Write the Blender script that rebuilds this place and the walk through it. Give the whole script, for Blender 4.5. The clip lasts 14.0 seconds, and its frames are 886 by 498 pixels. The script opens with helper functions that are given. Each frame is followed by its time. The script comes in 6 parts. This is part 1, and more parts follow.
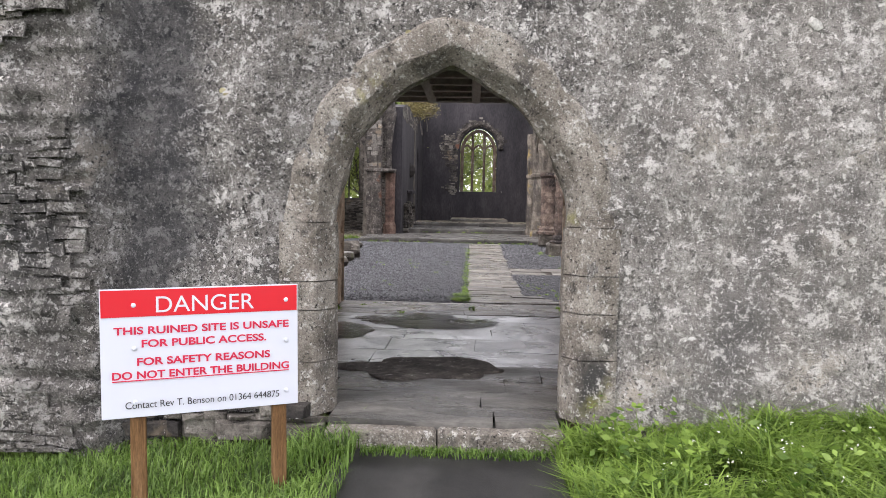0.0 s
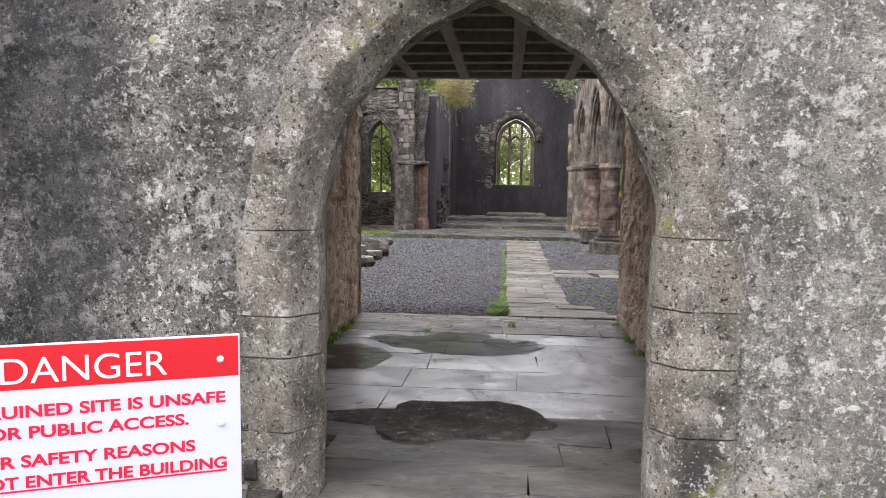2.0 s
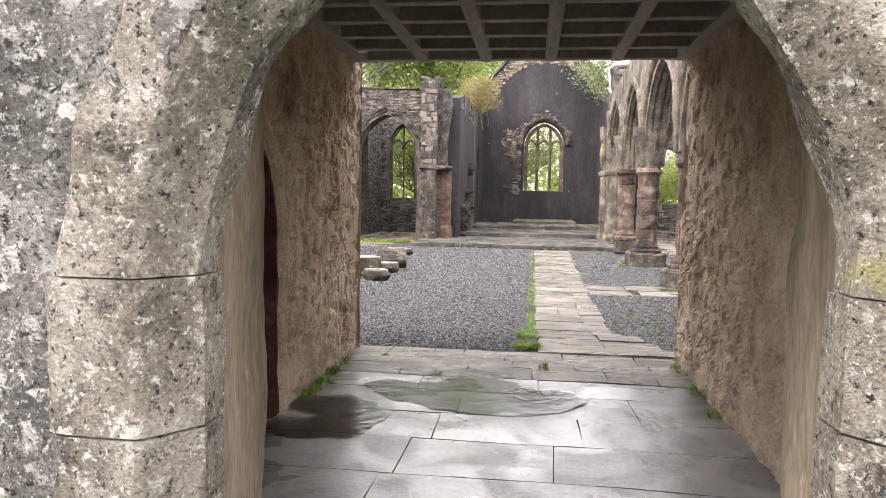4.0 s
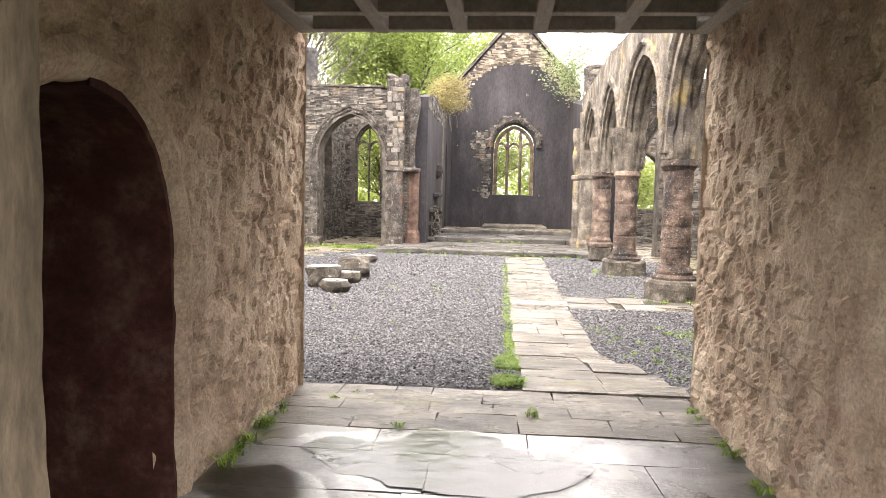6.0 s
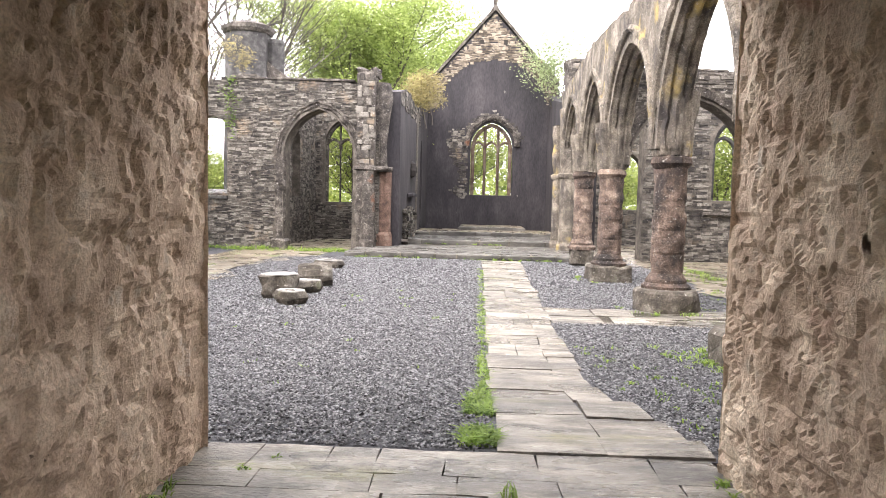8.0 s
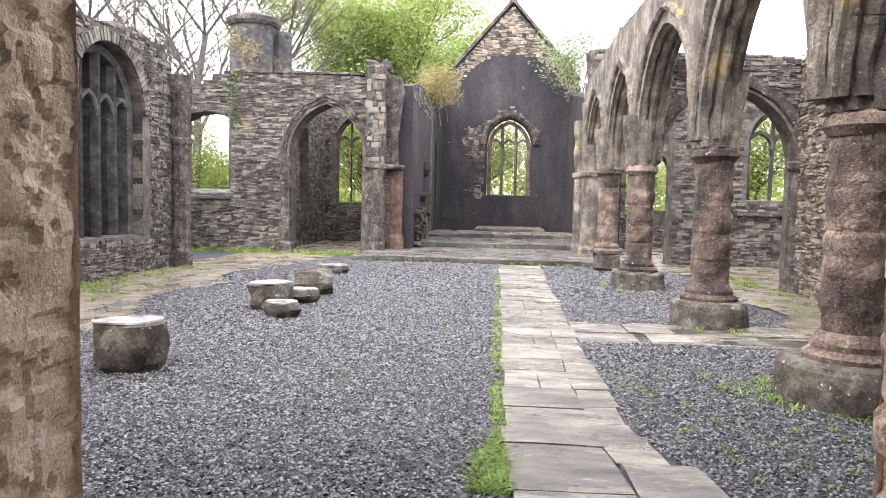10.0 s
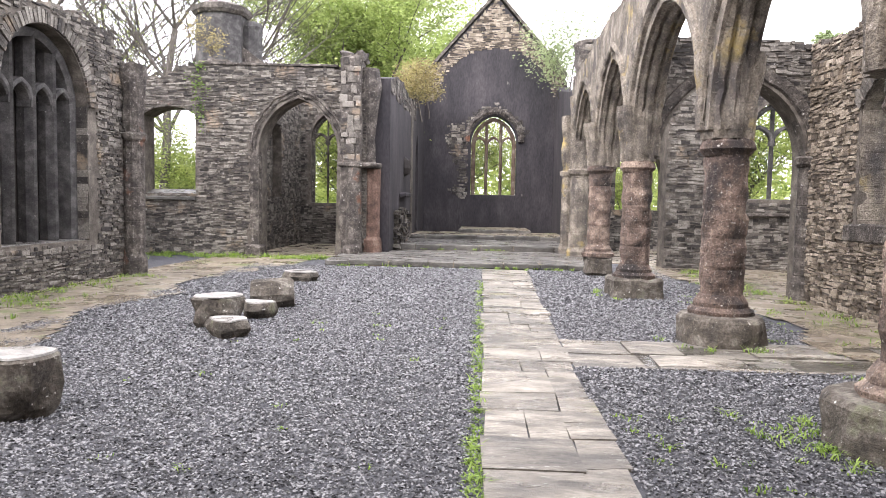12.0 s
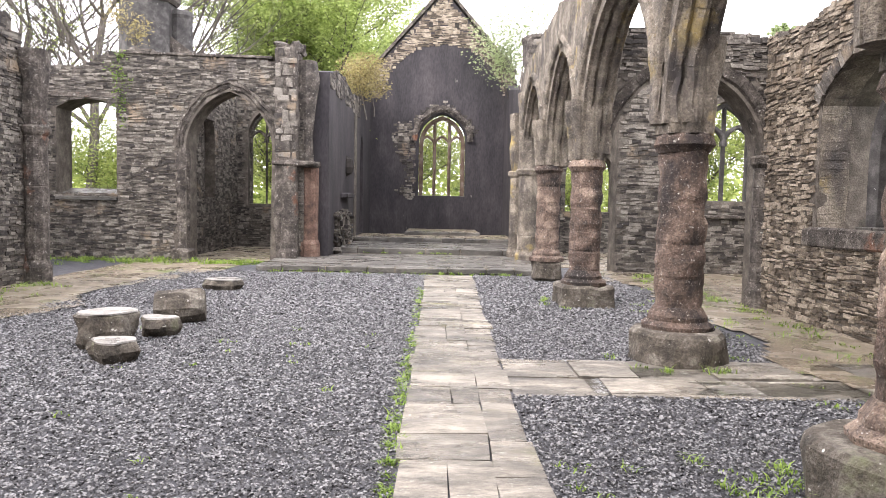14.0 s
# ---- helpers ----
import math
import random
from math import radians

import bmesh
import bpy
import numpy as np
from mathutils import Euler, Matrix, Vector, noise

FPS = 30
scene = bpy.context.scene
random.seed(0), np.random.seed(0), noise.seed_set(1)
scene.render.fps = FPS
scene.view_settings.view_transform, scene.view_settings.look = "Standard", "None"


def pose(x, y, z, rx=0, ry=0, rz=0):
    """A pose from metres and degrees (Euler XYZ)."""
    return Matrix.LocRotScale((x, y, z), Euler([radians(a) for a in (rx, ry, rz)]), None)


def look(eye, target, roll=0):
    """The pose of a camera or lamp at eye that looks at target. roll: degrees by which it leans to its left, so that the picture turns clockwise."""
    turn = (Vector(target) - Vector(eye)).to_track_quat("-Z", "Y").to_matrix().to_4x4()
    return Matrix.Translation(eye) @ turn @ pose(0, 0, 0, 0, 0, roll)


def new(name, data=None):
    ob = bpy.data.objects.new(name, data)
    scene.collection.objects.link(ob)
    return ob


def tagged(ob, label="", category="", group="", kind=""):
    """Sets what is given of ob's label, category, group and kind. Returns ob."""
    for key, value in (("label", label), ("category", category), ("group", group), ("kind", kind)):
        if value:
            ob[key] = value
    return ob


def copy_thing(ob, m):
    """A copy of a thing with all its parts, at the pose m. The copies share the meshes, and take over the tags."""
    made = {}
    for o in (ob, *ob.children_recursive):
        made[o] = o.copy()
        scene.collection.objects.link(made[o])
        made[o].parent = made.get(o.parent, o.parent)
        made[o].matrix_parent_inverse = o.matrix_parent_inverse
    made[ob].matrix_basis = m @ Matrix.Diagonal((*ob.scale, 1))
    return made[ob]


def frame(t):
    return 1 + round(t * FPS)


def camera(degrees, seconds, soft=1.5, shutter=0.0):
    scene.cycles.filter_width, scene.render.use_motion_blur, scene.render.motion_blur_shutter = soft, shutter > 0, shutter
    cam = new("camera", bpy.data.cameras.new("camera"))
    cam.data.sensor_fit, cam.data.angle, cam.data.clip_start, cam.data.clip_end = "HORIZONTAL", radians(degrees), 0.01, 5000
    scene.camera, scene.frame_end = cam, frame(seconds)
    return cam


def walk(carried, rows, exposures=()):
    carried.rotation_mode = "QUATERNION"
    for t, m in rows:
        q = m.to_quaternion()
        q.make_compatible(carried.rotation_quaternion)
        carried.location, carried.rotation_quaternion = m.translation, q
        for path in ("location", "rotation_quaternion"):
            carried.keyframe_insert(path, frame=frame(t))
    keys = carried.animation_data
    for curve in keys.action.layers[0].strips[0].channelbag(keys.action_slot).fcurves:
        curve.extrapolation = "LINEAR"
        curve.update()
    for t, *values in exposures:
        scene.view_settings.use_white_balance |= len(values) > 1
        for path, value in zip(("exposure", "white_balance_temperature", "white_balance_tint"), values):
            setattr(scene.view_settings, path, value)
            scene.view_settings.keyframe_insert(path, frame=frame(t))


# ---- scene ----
cam = camera(64.6, 14.0, soft=0.6)
PATH = [
    (0, (-0.013, -4.769, 1.499), (-0.088, -2.776, 1.359), 1.1),
    (0.5, (-0.037, -4.473, 1.537), (-0.125, -2.481, 1.385), 1.1),
    (1, (-0.034, -4.09, 1.541), (-0.145, -2.1, 1.38), 1.0),
    (1.5, (-0.041, -3.67, 1.528), (-0.18, -1.682, 1.365), 1.0),
    (2, (-0.051, -3.211, 1.517), (-0.228, -1.225, 1.357), 0.9),
    (2.5, (-0.022, -2.769, 1.519), (-0.237, -0.787, 1.363), 0.9),
    (3, (-0.054, -2.333, 1.52), (-0.298, -0.354, 1.371), 0.9),
    (3.2, (-0.061, -2.163, 1.538), (-0.319, -0.185, 1.388), 0.9),
    (5.3, (-0.19, -0.84, 1.546), (-0.403, 1.144, 1.411), 1.3),
    (5.5, (-0.208, -0.674, 1.531), (-0.407, 1.311, 1.396), 1.2),
    (6, (-0.228, -0.319, 1.546), (-0.389, 1.67, 1.413), 1.3),
    (6.5, (-0.206, 0.036, 1.575), (-0.333, 2.028, 1.445), 1.3),
    (7, (-0.208, 0.39, 1.568), (-0.313, 2.383, 1.439), 1.2),
    (7.5, (-0.188, 0.731, 1.56), (-0.285, 2.725, 1.431), 1.3),
    (8, (-0.161, 1.081, 1.565), (-0.261, 3.075, 1.434), 1.3),
    (8.5, (-0.173, 1.458, 1.564), (-0.283, 3.451, 1.432), 1.3),
    (10.8, (-0.104, 3.204, 1.538), (-0.264, 5.193, 1.409), 1.2),
    (11, (-0.11, 3.365, 1.536), (-0.264, 5.355, 1.407), 1.1),
    (11.5, (-0.11, 3.717, 1.555), (-0.249, 5.708, 1.427), 1.1),
    (12, (-0.05, 4.073, 1.56), (-0.161, 6.066, 1.431), 1.0),
    (12.5, (0.012, 4.409, 1.554), (-0.065, 6.403, 1.426), 1.0),
    (13, (0.098, 4.714, 1.568), (0.057, 6.71, 1.442), 1.0),
    (13.5, (0.204, 5.006, 1.577), (0.196, 7.002, 1.453), 1.1),
    (14, (0.24, 5.268, 1.577), (0.26, 7.264, 1.453), 1.1),
]
walk(cam, [(t, look(eye, target, roll)) for t, eye, target, roll in PATH],
     exposures=[(0, 0.50, 6450, 17), (2, 0.62, 6450, 17), (3.2, 0.86, 6550, 17), (5.3, 1.96, 7250, 16), (8.5, 1.68, 6700, 16), (11, 1.49, 6450, 17), (14, 1.39, 6700, 17)])

# ---- light ----
world = bpy.data.worlds.new("overcast_sky")
scene.world = world
world.use_nodes = True
_n, _l = world.node_tree.nodes, world.node_tree.links
SUN_EL, SUN_AZ = 50.0, 228.0
_sky = _n.new("ShaderNodeTexSky")
_sky.sky_type = 'NISHITA'
_sky.sun_disc = False
_sky.sun_elevation, _sky.sun_rotation = radians(SUN_EL), radians(SUN_AZ)
_mix = _n.new("ShaderNodeMix")
_mix.data_type = 'RGBA'
_mix.inputs["Factor"].default_value = 0.82
_mix.inputs["B"].default_value = (14.0, 14.1, 14.4, 1)
_l.new(_sky.outputs["Color"], _mix.inputs["A"])
_l.new(_mix.outputs["Result"], _n["Background"].inputs["Color"])
_n["Background"].inputs["Strength"].default_value = 0.15
sun = new("sun", bpy.data.lights.new("sun", 'SUN'))
sun.data.energy, sun.data.angle, sun.data.color = 1.5, radians(25), (1.0, 0.96, 0.9)
_a, _e = radians(SUN_AZ), radians(SUN_EL)
sun.matrix_world = look((0, 0, 30), (-30 * math.sin(_a) * math.cos(_e), -30 * math.cos(_a) * math.cos(_e), 30 - 30 * math.sin(_e)))

# ---- materials ----
def material(name, dark, mid, light, scale=3.0, grain=40.0, bump=0.4, rough=0.85, rand="", speck=None, stain=None, gmin=0.45, gmax=1.0, rk=0.5, bands=(),
             streak=None, tint=None, tint_scale=0.8, tint_cut=0.55, dist=0.02, spec=0.3, wet=0.0, stretch=None, wet_scale=1.5):
    """Weathered surface: three tones by coarse noise, fine grain, optional specks (lichen, shade of pits), stains and
    tint patches.
    """
    m = bpy.data.materials.new(name)
    m.use_nodes = True
    n, l = m.node_tree.nodes, m.node_tree.links
    bsdf = n["Principled BSDF"]
    pos = n.new("ShaderNodeNewGeometry")
    src = pos.outputs["Position"]
    if stretch:
        mp = n.new("ShaderNodeMapping")
        mp.inputs["Scale"].default_value = stretch
        l.new(src, mp.inputs["Vector"])
        src = mp.outputs["Vector"]

    def noise_tex(s, detail=6.0, r=0.6, vec=None):
        t = n.new("ShaderNodeTexNoise")
        t.inputs["Scale"].default_value, t.inputs["Detail"].default_value, t.inputs["Roughness"].default_value = s, detail, r
        l.new(vec or src, t.inputs["Vector"])
        return t.outputs["Fac"]

    def ramp(fac, a, b, ca=(0, 0, 0), cb=(1, 1, 1)):
        r = n.new("ShaderNodeValToRGB")
        r.color_ramp.elements[0].position, r.color_ramp.elements[1].position = a, b
        r.color_ramp.elements[0].color, r.color_ramp.elements[1].color = (*ca, 1), (*cb, 1)
        l.new(fac, r.inputs["Fac"])
        return r.outputs["Color"]

    def mix(fac, a, b, mode='MIX'):
        x = n.new("ShaderNodeMix")
        x.data_type, x.blend_type = 'RGBA', mode
        for key, val in (("Factor", fac), ("A", a), ("B", b)):
            if isinstance(val, (int, float)):
                x.inputs[key].default_value = val
            elif isinstance(val, tuple):
                x.inputs[key].default_value = (*val, 1)
            else:
                l.new(val, x.inputs[key])
        return x.outputs["Result"]

    coarse = noise_tex(scale, 8, 0.65)
    r = n.new("ShaderNodeValToRGB")
    r.color_ramp.elements[0].position, r.color_ramp.elements[1].position = 0.32, 0.68
    r.color_ramp.elements[0].color, r.color_ramp.elements[1].color = (*dark, 1), (*light, 1)
    r.color_ramp.elements.new(0.5).color = (*mid, 1)
    if rand:
        info = n.new("ShaderNodeObjectInfo").outputs["Random"] if rand == "object" else pos.outputs["Random Per Island"]
        add = n.new("ShaderNodeMath")
        add.operation = 'MULTIPLY_ADD'
        l.new(info, add.inputs[0])
        add.inputs[1].default_value = rk
        sub = n.new("ShaderNodeMath")
        sub.operation = 'SUBTRACT'
        l.new(coarse, sub.inputs[0])
        sub.inputs[1].default_value = rk / 2
        l.new(sub.outputs[0], add.inputs[2])
        l.new(add.outputs[0], r.inputs["Fac"])
    else:
        l.new(coarse, r.inputs["Fac"])
    col = r.outputs["Color"]
    fine = noise_tex(grain, 4, 0.7)
    col = mix(0.75, col, ramp(fine, 0.33, 0.67, (gmin,) * 3, (gmax,) * 3), 'MULTIPLY')
    if tint:
        col = mix(ramp(noise_tex(tint_scale, 5, 0.6), tint_cut, tint_cut + 0.12), col, tint)
    if stain:
        sc, cut, sm = stain[1], stain[2], stain[3]
        mp = n.new("ShaderNodeMapping")
        mp.inputs["Scale"].default_value = (1, 1, sm)
        l.new(pos.outputs["Position"], mp.inputs["Vector"])
        col = mix(ramp(noise_tex(sc, 7, 0.65, mp.outputs["Vector"]), cut, cut + 0.14), col, stain[0])
    if speck:
        for colour, s, cut, *wide in speck:
            col = mix(ramp(noise_tex(s, 8 if wide else 4, 0.75 if wide else 0.6), cut, cut + (wide[0] if wide else 0.05)), col, colour)
    if bands:
        sep = n.new("ShaderNodeSeparateXYZ")
        l.new(pos.outputs["Position"], sep.inputs[0])
        warp = noise_tex(1.3, 6, 0.65)
        for centre, half, colour, amount in bands:
            a = n.new("ShaderNodeMath")
            a.operation = 'MULTIPLY_ADD'
            l.new(warp, a.inputs[0])
            a.inputs[1].default_value = 0.9
            l.new(sep.outputs["X"], a.inputs[2])
            d = n.new("ShaderNodeMath")
            d.operation = 'SUBTRACT'
            l.new(a.outputs[0], d.inputs[0])
            d.inputs[1].default_value = centre + 0.45
            ab = n.new("ShaderNodeMath")
            ab.operation = 'ABSOLUTE'
            l.new(d.outputs[0], ab.inputs[0])
            mr = n.new("ShaderNodeMapRange")
            mr.inputs["From Min"].default_value, mr.inputs["From Max"].default_value = half * 1.3, half * 0.5
            mr.inputs["To Min"].default_value, mr.inputs["To Max"].default_value = 0.0, amount
            l.new(ab.outputs[0], mr.inputs["Value"])
            col = mix(mr.outputs["Result"], col, colour)
    l.new(col, bsdf.inputs["Base Color"])
    bsdf.inputs["Roughness"].default_value = rough
    bsdf.inputs["Specular IOR Level"].default_value = spec
    if wet:
        w = ramp(noise_tex(wet_scale, 4, 0.55), 0.42, 0.6, (wet,) * 3, (rough,) * 3)
        l.new(w, bsdf.inputs["Roughness"])
    h = mix(0.4, fine, coarse)
    b = n.new("ShaderNodeBump")
    b.inputs["Strength"].default_value, b.inputs["Distance"].default_value = bump, dist
    l.new(h, b.inputs["Height"])
    l.new(b.outputs["Normal"], bsdf.inputs["Normal"])
    return m


def plain(name, colour, rough=0.6, metal=0.0, grain=0.0):
    m = bpy.data.materials.new(name)
    m.use_nodes = True
    b = m.node_tree.nodes["Principled BSDF"]
    b.inputs["Base Color"].default_value = (*colour, 1)
    b.inputs["Roughness"].default_value, b.inputs["Metallic"].default_value = rough, metal
    if grain:
        n, l = m.node_tree.nodes, m.node_tree.links
        t = n.new("ShaderNodeTexNoise")
        t.inputs["Scale"].default_value = grain
        t.inputs["Detail"].default_value = 6
        l.new(n.new("ShaderNodeNewGeometry").outputs["Position"], t.inputs["Vector"])
        r = n.new("ShaderNodeValToRGB")
        r.color_ramp.elements[0].position, r.color_ramp.elements[1].position = 0.3, 0.7
        r.color_ramp.elements[0].color = (*[c * 0.6 for c in colour], 1)
        r.color_ramp.elements[1].color = (*[min(c * 1.25, 1) for c in colour], 1)
        l.new(t.outputs["Fac"], r.inputs["Fac"])
        l.new(r.outputs["Color"], b.inputs["Base Color"])
    return m


def leaf_mat(name, dark, light, scale=1.2):
    m = bpy.data.materials.new(name)
    m.use_nodes = True
    n, l = m.node_tree.nodes, m.node_tree.links
    b = n["Principled BSDF"]
    g = n.new("ShaderNodeNewGeometry")
    t = n.new("ShaderNodeTexNoise")
    t.inputs["Scale"].default_value = scale
    l.new(g.outputs["Position"], t.inputs["Vector"])
    add = n.new("ShaderNodeMath")
    add.operation = 'MULTIPLY_ADD'
    l.new(g.outputs["Random Per Island"], add.inputs[0])
    add.inputs[1].default_value = 0.5
    l.new(t.outputs["Fac"], add.inputs[2])
    r = n.new("ShaderNodeValToRGB")
    r.color_ramp.elements[0].position, r.color_ramp.elements[1].position = 0.45, 1.05
    r.color_ramp.elements[0].color, r.color_ramp.elements[1].color = (*dark, 1), (*light, 1)
    l.new(add.outputs[0], r.inputs["Fac"])
    l.new(r.outputs["Color"], b.inputs["Base Color"])
    b.inputs["Roughness"].default_value = 0.55
    tr = n.new("ShaderNodeBsdfTranslucent")
    l.new(r.outputs["Color"], tr.inputs["Color"])
    mx = n.new("ShaderNodeMixShader")
    mx.inputs[0].default_value = 0.5
    l.new(b.outputs[0], mx.inputs[1])
    l.new(tr.outputs[0], mx.inputs[2])
    l.new(mx.outputs[0], n["Material Output"].inputs["Surface"])
    return m


# The finest dark specks put the shade inside small pits into the colour.
M_FACADE = material("roughcast", (0.10, 0.094, 0.086), (0.27, 0.253, 0.23), (0.50, 0.475, 0.44), scale=3.2, grain=80, bump=1.0, dist=0.05, gmin=0.2, gmax=1.2,
                    stain=((0.05, 0.05, 0.052), 0.9, 0.55, 0.5), bands=((-2.2, 0.34, (0.03, 0.031, 0.036), 0.75), (-2.85, 0.3, (0.06, 0.055, 0.05), 0.45), (-1.15, 0.35, (0.055, 0.053, 0.05), 0.35), (2.0, 1.1, (0.50, 0.47, 0.43), 0.2)),
                    speck=[((0.045, 0.043, 0.041), 4.5, 0.53, 0.12), ((0.60, 0.58, 0.55), 7, 0.54, 0.06), ((0.035, 0.033, 0.031), 13, 0.555, 0.05), ((0.72, 0.70, 0.67), 22, 0.56, 0.04), ((0.016, 0.015, 0.014), 52, 0.55, 0.05), ((0.66, 0.64, 0.61), 60, 0.57, 0.05)],
                    tint=(0.46, 0.41, 0.35), tint_scale=1.4, tint_cut=0.58)
M_GRANITE = material("weathered_granite", (0.16, 0.14, 0.115), (0.33, 0.295, 0.25), (0.52, 0.48, 0.42), scale=3.4, grain=85, bump=1.0, dist=0.045, gmin=0.3, gmax=1.15,
                     stain=((0.06, 0.058, 0.055), 1.9, 0.55, 0.5), speck=[((0.05, 0.046, 0.04), 6, 0.55, 0.12), ((0.62, 0.60, 0.56), 16, 0.565, 0.06), ((0.025, 0.022, 0.02), 40, 0.555, 0.06), ((0.66, 0.64, 0.6), 55, 0.58, 0.05)],
                     tint=(0.33, 0.32, 0.10), tint_scale=1.9, tint_cut=0.62)
M_ARCADE = material("arcade_stone", (0.068, 0.06, 0.054), (0.205, 0.178, 0.145), (0.42, 0.37, 0.305), scale=2.0, grain=34, bump=1.0, dist=0.05, gmin=0.28, gmax=1.12,
                    stain=((0.055, 0.05, 0.05), 1.3, 0.55, 0.4), speck=[((0.52, 0.50, 0.46), 16, 0.59, 0.14), ((0.04, 0.035, 0.033), 24, 0.57, 0.12)],
                    tint=(0.38, 0.29, 0.11), tint_scale=1.2, tint_cut=0.60)
M_SHAFT = material("column_stone", (0.035, 0.03, 0.028), (0.165, 0.118, 0.095), (0.44, 0.34, 0.27), scale=1.8, grain=34, bump=1.0, dist=0.05, gmin=0.2, gmax=1.15, rand="object", rk=0.14,
                   stain=((0.028, 0.025, 0.026), 1.3, 0.53, 0.6), speck=[((0.56, 0.54, 0.50), 20, 0.61, 0.05), ((0.50, 0.46, 0.41), 45, 0.60, 0.06), ((0.025, 0.022, 0.022), 28, 0.57, 0.07)])
M_DARKSTONE = material("dark_pier_stone", (0.035, 0.031, 0.029), (0.10, 0.087, 0.077), (0.25, 0.225, 0.195), scale=3.5, grain=26, bump=1.0, dist=0.06, gmin=0.2, gmax=1.15,
                       speck=[((0.47, 0.46, 0.43), 14, 0.60, 0.06), ((0.02, 0.018, 0.017), 16, 0.59, 0.07)], tint=(0.26, 0.11, 0.06), tint_scale=0.9, tint_cut=0.63)
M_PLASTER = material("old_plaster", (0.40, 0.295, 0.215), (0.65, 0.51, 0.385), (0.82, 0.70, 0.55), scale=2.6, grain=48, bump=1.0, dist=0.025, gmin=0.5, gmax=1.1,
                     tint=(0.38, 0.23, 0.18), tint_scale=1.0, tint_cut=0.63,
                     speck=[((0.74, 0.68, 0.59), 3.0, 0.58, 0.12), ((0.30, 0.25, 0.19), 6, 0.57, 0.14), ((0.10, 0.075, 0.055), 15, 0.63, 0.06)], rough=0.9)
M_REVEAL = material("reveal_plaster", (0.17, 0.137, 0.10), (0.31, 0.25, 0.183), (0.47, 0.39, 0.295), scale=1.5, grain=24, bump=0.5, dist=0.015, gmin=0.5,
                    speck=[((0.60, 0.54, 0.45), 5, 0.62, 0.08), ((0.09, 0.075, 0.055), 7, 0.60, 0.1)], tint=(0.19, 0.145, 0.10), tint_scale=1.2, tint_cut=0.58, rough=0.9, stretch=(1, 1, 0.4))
M_RENDER = material("dark_render", (0.028, 0.026, 0.030), (0.047, 0.043, 0.048), (0.078, 0.07, 0.075), scale=0.9, grain=14, bump=0.35, dist=0.015,
                    stain=((0.02, 0.02, 0.022), 0.8, 0.60, 0.3), speck=[((0.17, 0.16, 0.15), 3.2, 0.72)], stretch=(1, 1, 0.35))
_RUB = dict(scale=2.5, grain=38, bump=0.9, dist=0.025, gmin=0.25, gmax=1.1, rk=0.42, speck=[((0.48, 0.46, 0.43), 14, 0.61, 0.07), ((0.02, 0.018, 0.016), 18, 0.58, 0.07)], tint=(0.24, 0.185, 0.13), tint_scale=1.1, tint_cut=0.60)
_GREY = ((0.04, 0.036, 0.034), (0.115, 0.103, 0.09), (0.27, 0.25, 0.22))
_TAN = ((0.095, 0.077, 0.06), (0.245, 0.203, 0.157), (0.43, 0.37, 0.295))
_DAMP = ((0.05, 0.045, 0.043), 0.7, 0.55, 0.8)
M_RUBBLE = material("slate_rubble", *_GREY, rand="island", stain=_DAMP, **_RUB)
M_STONE = material("slate_rubble_stone", *_GREY, rand="object", stain=_DAMP, **_RUB)
M_TANRUBBLE = material("tan_rubble", *_TAN, rand="island", stain=((0.09, 0.075, 0.06), 0.8, 0.60, 0.8), **_RUB)
M_TANSTONE = material("tan_rubble_stone", *_TAN, rand="object", stain=((0.09, 0.075, 0.06), 0.8, 0.60, 0.8), **_RUB)
M_MORTAR = material("lime_mortar", (0.06, 0.053, 0.046), (0.125, 0.11, 0.094), (0.23, 0.205, 0.175), scale=3, grain=30, bump=0.9, dist=0.03)
M_MULLION = material("dark_mullion_stone", (0.03, 0.029, 0.03), (0.07, 0.067, 0.066), (0.15, 0.145, 0.14), scale=3, grain=40, bump=0.5,
                     speck=[((0.4, 0.4, 0.38), 14, 0.69)])
M_PALEMULLION = material("pale_mullion_stone", (0.055, 0.035, 0.028), (0.14, 0.10, 0.075), (0.27, 0.23, 0.19), scale=1.5, grain=40, bump=0.4)
M_GRAVELBED = material("gravel_bed", (0.035, 0.036, 0.042), (0.075, 0.077, 0.088), (0.13, 0.132, 0.145), scale=9, grain=55, bump=1.0, dist=0.04, rough=0.7)
M_GRAVEL = material("gravel", (0.02, 0.02, 0.023), (0.075, 0.075, 0.082), (0.27, 0.272, 0.28), scale=14, grain=60, bump=0.3, rand="island", rough=0.6,
                    spec=0.4)
M_SLAB = material("wet_slate_slab", (0.085, 0.079, 0.07), (0.19, 0.172, 0.144), (0.38, 0.345, 0.29), scale=2.6, grain=30, bump=1.0, dist=0.022, rand="object", rk=0.14, gmin=0.4,
                  rough=0.6, wet=0.2, spec=0.5, tint=(0.20, 0.19, 0.10), tint_scale=0.9, tint_cut=0.6, stretch=(0.55, 1.5, 1), speck=[((0.05, 0.046, 0.042), 4, 0.54, 0.12), ((0.43, 0.44, 0.39), 11, 0.60, 0.08)])
M_SLABIN = material("wet_flagstone", (0.06, 0.062, 0.066), (0.15, 0.152, 0.155), (0.30, 0.30, 0.295), scale=2.2, grain=26, bump=0.55, dist=0.02, rand="object", rk=0.2,
                    rough=0.40, wet=0.24, wet_scale=1.1, spec=1.0, tint=(0.17, 0.165, 0.09), tint_scale=0.9, tint_cut=0.60)
_c = M_SLABIN.node_tree.nodes["Principled BSDF"].inputs
_c["Coat Roughness"].default_value, _c["Coat IOR"].default_value = 0.3, 1.6
